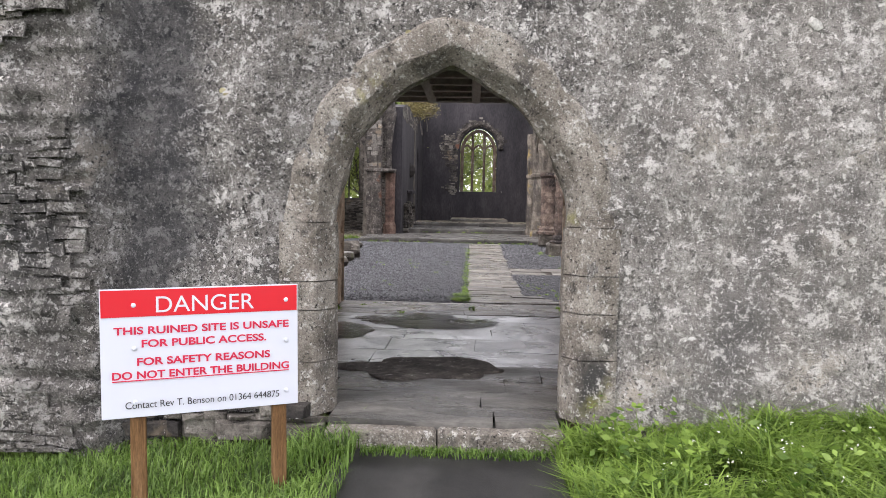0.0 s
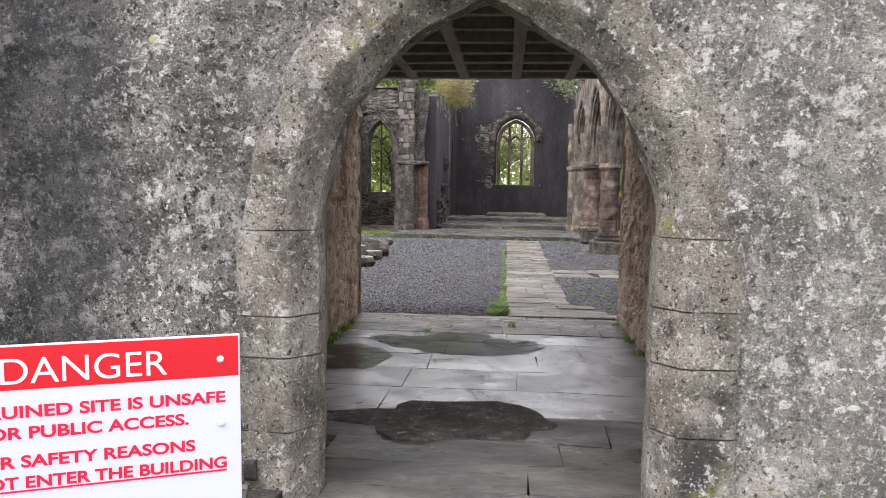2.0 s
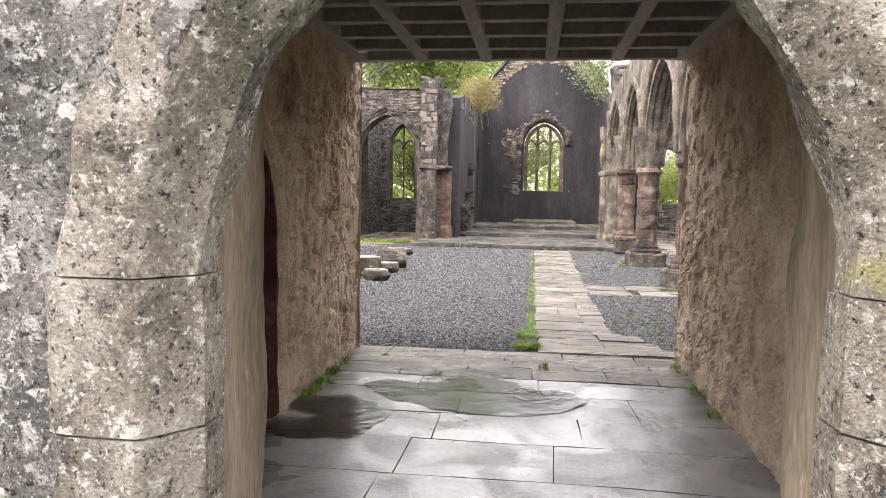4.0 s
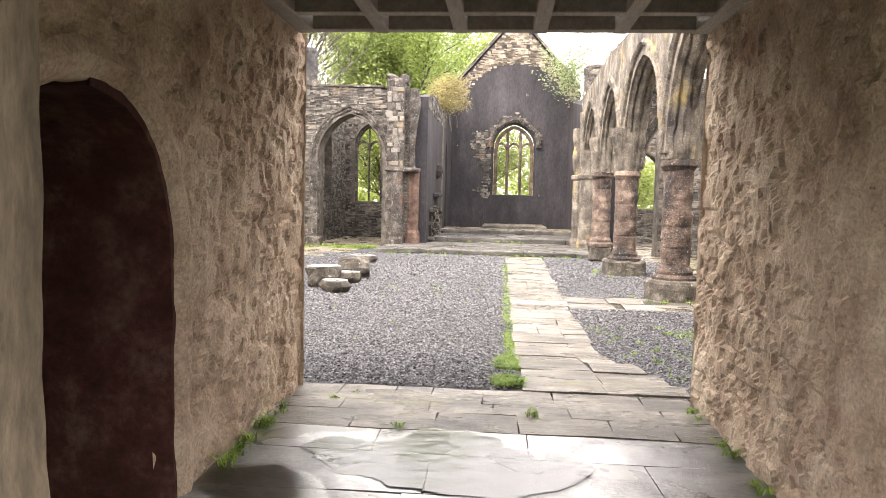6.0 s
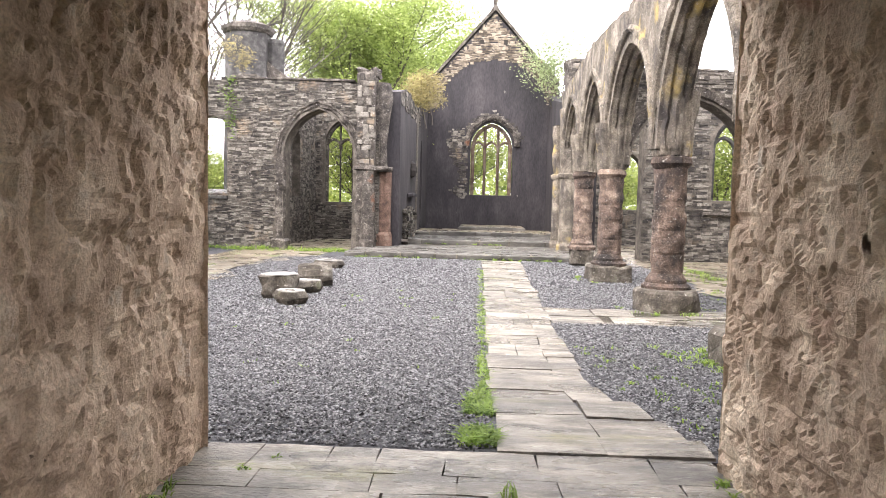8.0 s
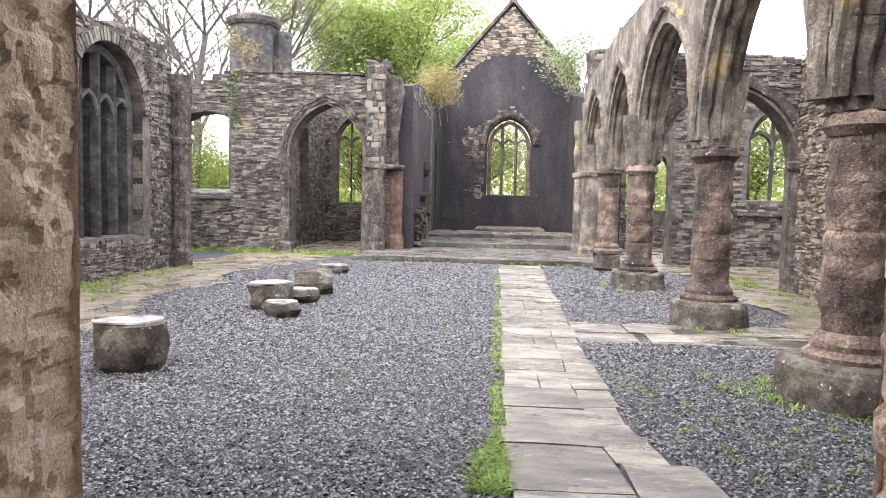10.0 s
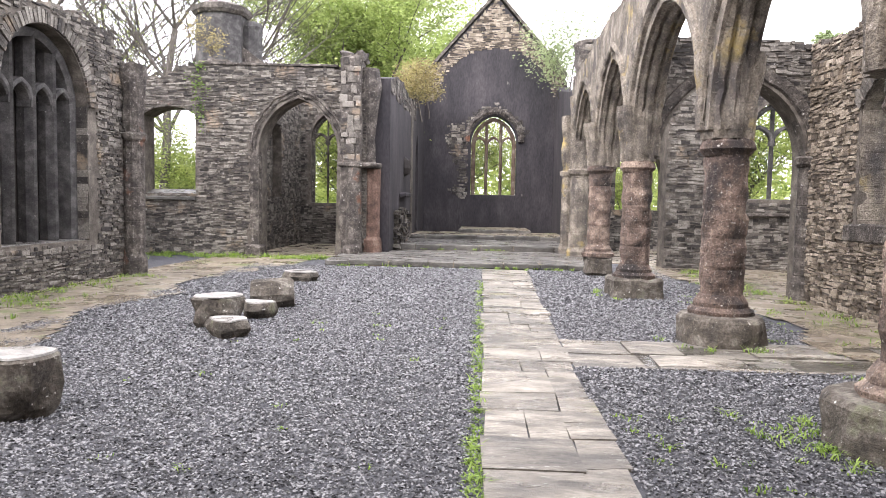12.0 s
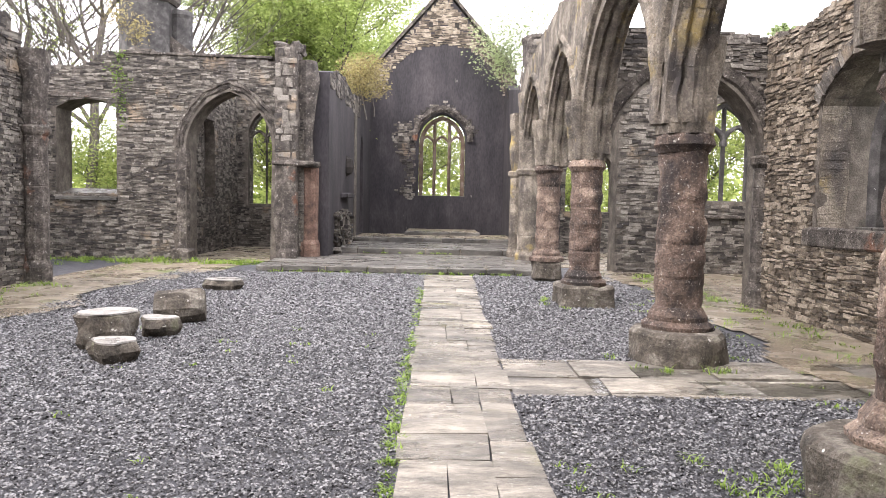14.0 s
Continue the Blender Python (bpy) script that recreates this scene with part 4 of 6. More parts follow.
part("respond_shaft", lathe_bm([(0.3, 0.15), (0.3, .5), (0.24, .6), (0.24, 1.5), (0.25, 2.5)], 10, 0.04), material("red_pier_stone", (0.085, 0.055, 0.045), (0.20, 0.125, 0.095), (0.33, 0.25, 0.2),
     scale=2.5, grain=26, bump=1.0, dist=0.03, gmin=0.3), pier, "reddish stone half column").matrix_world = pose(-3.18, 24.0, 0)
part("upper_shaft", lathe_bm([(0.2, 2.66), (0.2, 3.4), (0.28, 4.2), (0.36, 4.8), (0.3, 5.3)], 9, 0.08), M_DARKSTONE, pier).matrix_world = pose(-3.3, 24.0, 0)
part("broken_top", box_bm(-4.0, -3.35, 23.5, 24.3, 5.45, 5.72, 0.05, 3, 0.16, 5.0), M_DARKSTONE, pier)
PF = Plane((-4.0, 23.40, 0), (1, 0, 0), (0, -1, 0))
rubble(pier, PF, [(0.0, 2.7), (0.6, 2.7), (0.6, 5.5), (0.0, 5.5)], [], hh=(0.12, 0.3), ll=(0.15, 0.4), seed=12, singles=40)

# ---- chancel ----
CN = Plane((-2.72, 24.3, 0), (0, 1, 0), (1, 0, 0))
c_outer = [(0, -0.1), (11.6, -0.1), (11.6, 6.6)] + [(9, 6.0), (8.0, 5.6), (6.2, 5.45), (5.0, 5.3), (3.0, 5.5), (1.5, 5.4), (0.0, 5.1)]
c_holes = [arch_outline(8.2, 0.55, 3.2, 1.1, sill=0.45)]
wall_cnorth = wall_mesh("wall_chancel_north", CN, c_outer, c_holes, 0.6, M_RENDER)
tagged(wall_cnorth, "dark grey rendered chancel wall with a ruined top", "wall", kind="structure")
part("doorway_back", box_bm(-3.3, -3.2, 31.8, 33.3, 0.3, 4.8), M_RENDER, wall_cnorth)
rubble(wall_cnorth, CN, c_outer, c_holes, seed=14, region=lambda a, b: b > 4.75 + 0.25 * noise.noise(Vector((a * 1.5, 2, 0))) and a < 7.5, singles=40)
part("niche_ledge", box_bm(-2.75, -2.5, 26.6, 28.4, 1.75, 1.9, 0.03, 2, 0.06), M_RENDER, wall_cnorth)
# Dark solid on the wall face, standing for the shaded hollow of a niche.
part("niche", lathe_bm([(0.02, -.3), (0.2, -.2), (0.26, 0), (0.2, .25), (0.02, .38)], 10, 0.02), M_BOARDS_SHADE, wall_cnorth).matrix_world = pose(-2.74, 28.0, 2.75)
rubble(wall_cnorth, CN, c_outer, c_holes, seed=15, region=lambda a, b: b < 1.35 and 1.0 < a < 4.4, proud=(0.05, 0.2))
CS = Plane((3.08, 35.8, 0), (0, -1, 0), (-1, 0, 0))
cs_outer = [(0, -0.1), (11.0, -0.1), (11.0, 5.3), (8.0, 5.4), (5.0, 5.8), (2.0, 6.3), (0, 6.8)]
wall_csouth = wall_mesh("wall_chancel_south", CS, cs_outer, [], 0.6, M_RENDER)
tagged(wall_csouth, "dark grey rendered chancel wall", "wall", kind="structure")
EA = Plane((0, 35.8, 0), (1, 0, 0), (0, -1, 0))
EW_C, EW_S, EW_SPRING, EW_RISE, EW_SILL = 0.40, 1.02, 4.35, 1.2, 1.98
e_win = arch_outline(EW_C, EW_S, EW_SPRING, EW_RISE, sill=EW_SILL)
e_outer = [(-3.2, -0.1), (3.6, -0.1), (3.6, 7.0), (3.3, 7.4), (0.42, 10.7), (-2.6, 7.35), (-3.2, 6.9)]
wall_e = wall_mesh("wall_east", EA, e_outer, [e_win], 0.75, M_RENDER)
tagged(wall_e, "dark rendered gabled east wall with bare stone apex", "wall", kind="structure")
rend_arch = arch_outline(0.4, 2.62, 5.9, 2.55, sill=-0.1)
patch_out = [(-1.75, 2.2), (-1.0, 1.75), (-0.6, 1.9), (-0.6, 4.4), (0.4, 6.05), (1.5, 4.8), (1.8, 4.3), (2.05, 4.9), (1.5, 5.5), (0.6, 6.1), (-0.3, 5.9), (-1.0, 5.2), (-1.75, 5.1), (-1.8, 4.2), (-1.35, 3.2), (-1.2, 2.5)]
rubble(wall_e, EA, e_outer, [rend_arch], seed=16, hh=(0.05, 0.11), ll=(0.12, 0.36), proud=(0.01, 0.03), region=lambda a, b: b > 6.2, singles=60, near=(0.4, 35), mat=M_TANRUBBLE, single_mat=M_TANSTONE)
rubble(wall_e, EA, patch_out, [arch_outline(EW_C, EW_S + .1, EW_SPRING, EW_RISE + .1, sill=EW_SILL - .1)], seed=17, hh=(0.07, 0.13), ll=(0.16, 0.4), proud=(0.01, 0.04), singles=60, near=(0.4, 35))
arch_ring(wall_e, EA, EW_C, EW_S + 0.06, EW_SPRING, EW_RISE + 0.06, [(0, 0.1), (0, -0.06), (0.12, -0.14), (0.26, -0.12), (0.28, 0.1)], M_DARKSTONE, count=7, jit=0.05)
for x0, z0, x1, z1 in ((-2.75, 7.25, 0.42, 10.82), (0.42, 10.82, 3.5, 7.3)):
    d = Vector((x1 - x0, 0, z1 - z0)).normalized()
    up = Vector((-d.z, 0, d.x))
    st = [(Vector((x0, 35.7, z0)), up, Vector((0, 1, 0))), (Vector((x1, 35.7, z1)), up, Vector((0, 1, 0)))]
    swept("gable_coping", st, [(0, 0), (0.12, 0), (0.12, 0.9), (0, 0.9)], M_DARKSTONE, wall_e, jit=0.01)
part("finial", lathe_bm([(0.22, 10.65), (0.2, 10.95), (0.1, 11.1), (0.13, 11.4), (0.05, 11.6)], 8, 0.02), M_DARKSTONE, wall_e).matrix_world = pose(0.42, 36.1, 0)
for x in (-0.18, 0.95):
    # Dark plates paint the shade of the two gable holes.
    part("putlog_hole", box_bm(x - .09, x + .09, 35.74, 35.79, 9.2, 9.4), M_BOARDS_SHADE, wall_e)
win_e = tracery("window_3", "large three-light east window of pale and rusty stone", EA, EW_C, EW_S - .05, EW_SPRING - .1, EW_RISE, EW_SILL + .02, 3, M_PALEMULLION, thick=0.22, width=0.15, set_back=0.3, heads=True)
# steps across the nave and chancel
STEPS = ((-3.9, 3.0, 21.2, 26.2, 0.0, 0.14), (-2.9, 2.6, 25.7, 31.2, 0.0, 0.30), (-2.7, 3.0, 29.2, 33.0, 0.14, 0.44), (-1.0, 1.9, 32.0, 35.8, 0.3, 0.56))
for k, (x0, x1, y0, y1, z0, z1) in enumerate(STEPS):
    st = thing("step", "broad worn stone step with grass in its joints", "step", "chancel steps", "structure")
    part("fill", box_bm(x0 + .02, x1 - .02, y0 + .05, y1, z0, z1 - .012), M_AISLE, st)
    x = x0
    while x < x1:
        w = min(RNG.uniform(0.6, 1.3), x1 - x)
        part("step_stone", box_bm(x, x + w - .012, y0 + RNG.uniform(-.04, .04), y0 + 0.5, z0, z1 + RNG.uniform(-.012, .012), 0.02, 2, 0.025), M_STEPSTONE, st)
        x += w
    y = y0 + .51
    while k < 2 and y < y0 + 4.2:
        x, d = x0, RNG.uniform(0.5, 0.8)
        while x < x1:
            w = min(RNG.uniform(0.5, 1.2), x1 - x)
            part("paving_slab", box_bm(x, x + w - .012, y, y + d - .012, z1 - .06, z1 + RNG.uniform(-.008, .012), 0.012, 1, 0.012), M_STEPSTONE, st)
            x += w
        y += d

# ---- south arcade ----
COLS = ((2.86, 8.86), (2.78, 12.5), (2.66, 16.65), (2.62, 20.3))
AR = Plane((2.49, 4.6, 0), (0, 1, 0), (-1, 0, 0))
ar_outer, ends = [(0, 2.35)], [4.6] + [c[1] for c in COLS] + [24.3]
ar_outer = []
for c0, c1 in zip(ends[:-1], ends[1:]):
    mid, s = (c0 + c1) / 2 - 4.6, (c1 - c0) / 2 - 0.215
    ar_outer += arch_outline(mid, s, 2.45, 2.05, steps=9)
ar_outer += [(20.2, 2.4), (20.2, 5.3)] + ragged_top(0, 20.0, [(0, 4.9), (8, 5.05), (11.4, 5.25), (14.7, 5.45), (17.5, 5.3), (20, 5.2)], seed=21, jag=0.05)[1:]
wall_ar = wall_mesh("wall_arcade", AR, ar_outer, [], 0.46, M_ARCADE)
tagged(wall_ar, "pale lichened arcade wall carried on pointed arches", "wall", kind="structure")


def arcade_relief(p):
    return noise.fractal(p * 1.5, 0.8, 2.0, 4) * 0.03 + noise.noise(p * 13) * 0.012


def over_arches(a, b):
    return inside(ar_outer, a, b) and inside(ar_outer, a - .12, b - .12) and inside(ar_outer, a + .12, b - .12) and inside(ar_outer, a, b + .06)


lumpy("arcade_face", Plane((2.475, 4.6, 0), (0, 1, 0), (-1, 0, 0)), 0, 20.2, 2.4, 5.6, 0.06, over_arches, arcade_relief, M_ARCADE, wall_ar)
for c0, c1 in zip(ends[:-1], ends[1:]):
    mid, s = (c0 + c1) / 2 - 4.6, (c1 - c0) / 2 - 0.215
    half = [(0.32, 0.02), (0.30, -0.06), (0.23, -0.085), (0.17, -0.05), (0.145, 0.02), (0.165, 0.075), (0.10, 0.09), (0.04, 0.045), (-0.02, 0.06), (-0.045, 0.11), (0.0, 0.155), (-0.055, 0.175), (-0.09, 0.23)]
    prof = half + [(r_, 0.46 - d_) for r_, d_ in reversed(half[:-1])]
    arch_ring(wall_ar, AR, mid, s, 2.45, 2.05, prof, M_ARCADE, count=5, gap=0.004, jit=0.035, per=5)


def lobed_bm(rings, lobes=8, segs=40, depth=0.13, jit=0.03):
    """A cluster of rolls from (radius, z) rings, roughened."""
    bm = lathe_bm(rings, segs)
    for v in bm.verts:
        a = math.atan2(v.co.y, v.co.x)
        k = 1 + depth * (abs(math.cos(lobes * a / 2)) * 2 - 1.2)
        c = v.co.copy()
        v.co.x, v.co.y = c.x * k, c.y * k
        v.co += Vector((math.cos(a), math.sin(a), 0)) * wobble(c + Vector((2, 6, 1)), 5.0, jit)
    return bm


def column(x, y, round_base, seed, base_half=0.6):
    c = thing("arcade_column", "stout weathered stone column on a " + ("rounded" if round_base else "square") + " base", "column", "arcade columns", at=pose(x, y, 0))
    r = random.Random(seed)
    if round_base:
        rings = [(base_half, -0.1), (base_half * 1.01, 0.05), (base_half, 0.2), (base_half * 0.97, 0.28), (base_half * 0.9, 0.325), (0.36, 0.34)]
        part("plinth", lathe_bm(rings, 13, 0.06, 3.0), M_STUMP, c).matrix_parent_inverse = Matrix()
    else:
        part("plinth", box_bm(-base_half, base_half, -base_half, base_half, -0.1, 0.33, 0.05, 3, 0.06), M_STUMP, c)
    part("base_moulding", lathe_bm([(0.36, 0.3), (0.37, 0.38), (0.31, 0.43), (0.31, 0.48), (0.255, 0.57)], 12, 0.03), M_SHAFT, c)
    z = 0.56
    while z < 2.2:
        h = min(r.uniform(0.3, 0.55), 2.2 - z)
        if 2.2 - z - h < 0.15:
            h = 2.2 - z
        n = 5
        rad = 0.24 if round_base else 0.25
        part("drum", lathe_bm([(rad * .97, z)] + [(rad * r.uniform(.98, 1.02), z + h * (i + .5) / n) for i in range(n)] + [(rad * .97, z + h)], 18, 0.03, 7.0), M_SHAFT, c, smooth=False)
        z += h
    part("capital", lathe_bm([(0.24, 2.16), (0.28, 2.21), (0.31, 2.24), (0.30, 2.32), (0.26, 2.36)], 14, 0.035), M_SHAFT, c)
    part("springer", lobed_bm([(0.28, 2.35), (0.285, 2.5), (0.29, 2.65), (0.30, 2.8), (0.32, 2.95), (0.35, 3.1), (0.36, 3.3)]), M_ARCADE, c, "pale cluster of arch mouldings")
    return c


for i, (x, y) in enumerate(COLS[:3]):
    column(x, y, i < 2, 30 + i, (0.58, 0.5, 0.44)[i])
column(COLS[3][0], COLS[3][1], False, 34, 0.3).location.z = 0.12
respond("chancel_respond", "pale stone half column at the chancel opening", 2.66, 24.1, 0.25, 2.4, 4.6, M_ARCADE)
respond("chancel_respond", "pale stone half column at the chancel opening", 2.52, 25.3, 0.22, 2.4, 4.2, M_ARCADE)
stub = thing("arch_stub", "broken springing of the lost chancel arch", "masonry")
part("masonry", box_bm(2.55, 3.3, 24.0, 25.0, 4.1, 6.15, 0.05, 6, 0.16, 2.5), M_DARKSTONE, stub)
rubble(stub, Plane((2.55, 23.95, 0), (1, 0, 0), (0, -1, 0)), [(0, 4.3), (0.75, 4.3), (0.75, 6.2), (0, 6.2)], [], seed=37, singles=40, hh=(0.07, 0.14))
back = part("wall_chapel_divider", box_bm(2.72, 3.3, 24.3, 26.6, -0.1, 5.0), M_ARCADE)
tagged(back, "stub wall behind the chancel respond", "wall", kind="structure")

# ---- south aisle ----
SX = 5.5
SA = Plane((2.7, 16.6, 0), (1, 0, 0), (0, -1, 0))
sa_outer = [(0.25, 2.4)] + arch_outline(1.55, 1.25, 2.4, 1.45, steps=10) + [(2.8, -0.1), (3.7, -0.1)] + ragged_top(0.25, 3.7, [(0.2, 4.5), (2.2, 4.42), (3.7, 4.38)], seed=22, jag=0.04)
wall_sa = wall_mesh("wall_aisle_arch", SA, sa_outer, [], 0.55, M_MORTAR)
tagged(wall_sa, "slate rubble wall over a pointed aisle arch", "wall", kind="structure")
rubble(wall_sa, SA, sa_outer, [arch_outline(1.55, 1.5, 2.4, 1.72, sill=-0.2)], seed=23, singles=200, near=(4, 16), hh=(0.025, 0.065), ll=(0.08, 0.28))
arch_ring(wall_sa, SA, 1.55, 1.25, 2.4, 1.45, [(0, 0.3), (0, 0.08), (0.08, -0.05), (0.24, -0.08), (0.26, 0.1), (0.1, 0.45)], M_DARKSTONE, count=5, jit=0.02, per=5)
respond("respond_pier", "dark octagonal respond below the aisle arch", 5.62, 16.62, 0.24, 2.28, 2.5, M_DARKSTONE)
SW = Plane((SX, 16.6, 0), (0, -1, 0), (-1, 0, 0))
SR_C, SR_S, SR_SPRING, SR_RISE = 3.35, 1.65, 3.05, 0.75
s_rec = arch_outline(SR_C, SR_S, SR_SPRING, SR_RISE, sill=1.3)
s_outer = [(0, -0.2), (11.5, -0.2)] + ragged_top(0, 11.5, [(0, 4.35), (1.2, 4.3), (2.0, 4.35), (2.6, 4.6), (3.4, 5.2), (4.5, 5.6), (11.5, 5.6)], seed=24)
wall_s = wall_mesh("wall_south", SW, s_outer, [s_rec], 0.8, M_MORTAR)
tagged(wall_s, "brown slate rubble wall with a deep window recess", "wall", kind="structure")
rubble(wall_s, SW, s_outer, [arch_outline(SR_C, SR_S + .05, SR_SPRING, SR_RISE + .1, sill=1.25)], seed=25, mat=M_TANRUBBLE, single_mat=M_TANSTONE, singles=300, near=(5.4, 13.5), hh=(0.022, 0.064), ll=(0.07, 0.26), region=lambda a, b: a < 8)
LINING = [(-0.012, 0.01), (-0.02, 0.41), (0.08, 0.41), (0.08, 0.01)]
jambs(wall_s, SW, SR_C, SR_S, [1.3 + 0.125 * k for k in range(15)], LINING, M_ARCADE, gap=0.003, jit=0.03)
arch_ring(wall_s, SW, SR_C, SR_S, SR_SPRING, SR_RISE, LINING, M_ARCADE, count=14, jit=0.03, per=1)
spokes(wall_s, SW, SR_C, SR_S, SR_SPRING, SR_RISE, 0.24, 20, M_STONE, w=0.08)
tracery("window_4", "dark stone lancets set deep in the south wall", SW, 3.35, 1.12, 2.35, 1.14, 1.40, 3, M_MULLION, thick=0.3, width=0.14, set_back=0.42, backed=True)
ledge = part("sloping_ledge", box_bm(SX - 0.04, SX + 0.5, 11.6, 15.2, 1.1, 1.36, 0.03, 3, 0.04), M_DARKSTONE, wall_s)
ST = Plane((5.25, 22.5, 0), (1, 0, 0), (0, -1, 0))
st_win = arch_outline(2.1, 0.72, 3.35, 0.95, sill=1.8)
st_outer = [(-0.6, -0.2), (3.6, -0.2), (3.6, 5.0), (-0.6, 5.0)]
wall_st = wall_mesh("wall_transept_south", ST, st_outer, [st_win], 0.7, M_MORTAR)
tagged(wall_st, "dark rubble transept wall with a traceried window", "wall", kind="structure")
rubble(wall_st, ST, st_outer, [arch_outline(2.1, 0.8, 3.35, 1.05, sill=1.72)], seed=26, hh=(0.035, 0.085), ll=(0.1, 0.32), singles=60, near=(6, 22))
tracery("window_5", "two-light south transept window with dark tracery", ST, 2.1, 0.70, 3.3, 0.93, 1.82, 2, M_MULLION, thick=0.2, width=0.1, set_back=0.2)
part("lower_ledge", box_bm(6.4, 8.3, 22.36, 22.52, 1.38, 1.46, 0.01), M_DARKSTONE, wall_st)
wst = part("wall_transept_south_end", box_bm(8.8, 9.4, 16.6, 23.2, -0.2, 4.8), M_MORTAR)
tagged(wst, "rubble end wall of the south transept", "wall", kind="structure")
SC = Plane((3.2, 30.0, 0), (1, 0, 0), (0, -1, 0))
sc_outer = [(0, -0.2), (3.9, -0.2), (3.9, 4.6), (0, 4.6)]
sc_win = arch_outline(2.4, 0.85, 2.7, 1.1, sill=1.45)
wall_sc = wall_mesh("wall_chapel_south_east", SC, sc_outer, [sc_win], 0.7, M_MORTAR)
tagged(wall_sc, "rubble south chapel wall with a window hole", "wall", kind="structure")
rubble(wall_sc, SC, sc_outer, [sc_win], seed=27, hh=(0.035, 0.085), ll=(0.1, 0.32))
# plain walls that close the place
wcl = part("wall_nave_west_north", box_bm(-9.8, PASS_L - 1.1, 4.6, 5.3, -0.6, 4.8), M_MORTAR)
tagged(wcl, "rubble west wall of the nave", "wall", kind="structure")
wcr = part("wall_nave_west_south", box_bm(PASS_R + 1.2, 7.4, 4.6, 5.3, -0.6, 4.8), M_MORTAR)
tagged(wcr, "rubble west wall of the nave", "wall", kind="structure")

# ---- turret beyond the transept ----
tur = thing("stair_turret", "tall grey rendered stair turret with a stone cap", "turret")
part("shaft", lathe_bm([(0.82, 0), (0.80, 4), (0.78, 7.3)], 8, 0.02), M_MULLION, tur).matrix_world = pose(-8.35, 26.2, 0, 0, 0, 22)
part("cap", lathe_bm([(0.84, 7.28), (0.92, 7.38), (0.92, 7.52), (0.6, 7.66), (0.2, 7.7)], 8, 0.03), M_DARKSTONE, tur).matrix_world = pose(-8.35, 26.2, 0, 0, 0, 22)
part("side_shaft", lathe_bm([(0.34, 0), (0.33, 6.9), (0.36, 7.0), (0.3, 7.15)], 8, 0.02), M_MULLION, tur).matrix_world = pose(-7.45, 26.4, 0)
bm = bmesh.new()
vs = [bm.verts.new(p) for p in ((-7.7, 26.0, 4), (-6.6, 26.0, 4), (-6.6, 26.0, 5.6), (-7.7, 26.0, 6.4), (-7.7, 26.9, 4), (-6.6, 26.9, 4), (-6.6, 26.9, 5.6), (-7.7, 26.9, 6.4))]
for f in ((0, 1, 2, 3), (7, 6, 5, 4), (0, 4, 5, 1), (1, 5, 6, 2), (2, 6, 7, 3), (3, 7, 4, 0)):
    bm.faces.new([vs[i] for i in f])
part("shoulder", bm, M_DARKSTONE, tur)

# ---- trees and plants ----
def limbs(seed, height, spread, levels=4, lean=0.0, base_r=0.28, radius=0.0):
    """Branch segments (p0, p1, r0, r1) and twig tips of a tree."""
    r = random.Random(seed)
    segs, tips = [], []

    def grow(p, d, length, rad, lv):
        n = 4
        for i in range(n):
            d = (d + Vector((r.uniform(-.22, .22), r.uniform(-.22, .22), r.uniform(-.05, .16)))).normalized()
            q = p + d * (length / n)
            r1 = rad * (1 - 0.13)
            segs.append((p, q, rad, r1))
            p, rad = q, r1
            if lv > 0 and (i >= 1 or lv < levels):
                for _ in range(2 if lv < levels else 3):
                    a = r.uniform(0, 6.283)
                    side = Vector((math.cos(a), math.sin(a), r.uniform(0.1, 0.6))) * spread
                    grow(p, (d * 0.6 + side).normalized(), length * r.uniform(0.5, 0.7), rad * 0.55, lv - 1)
            if lv <= 1:
                tips.append(p)
        tips.append(p)
    grow(Vector((0, 0, -0.2)), Vector((lean, 0, 1)).normalized(), height * 0.6, base_r, levels)
    if radius:
        kz = height / max(p.z for p in tips)
        kr = radius / sorted(math.hypot(p.x, p.y) for p in tips)[int(len(tips) * .95)]
        k = Vector((kr, kr, kz))
        segs = [(p * k, q * k, a, b) for p, q, a, b in segs]
        tips = [p * k for p in tips]
    return segs, tips


def tubes(name, segs, mat, parent, sides=5):
    verts, faces = [], []
    for p, q, r0, r1 in segs:
        d = (q - p).normalized()
        e = d.cross(Vector((0.3, 0.9, 0.2))).normalized()
        f = d.cross(e)
        k = len(verts)
        for c, rr in ((p, r0), (q, r1)):
            for i in range(sides):
                a = 2 * math.pi * i / sides
                verts.append(c + (e * math.cos(a) + f * math.sin(a)) * rr)
        for i in range(sides):
            j = (i + 1) % sides
            faces.append((k + i, k + j, k + sides + j, k + sides + i))
    return mesh_from(name, verts, faces, mat, parent, smooth=True)


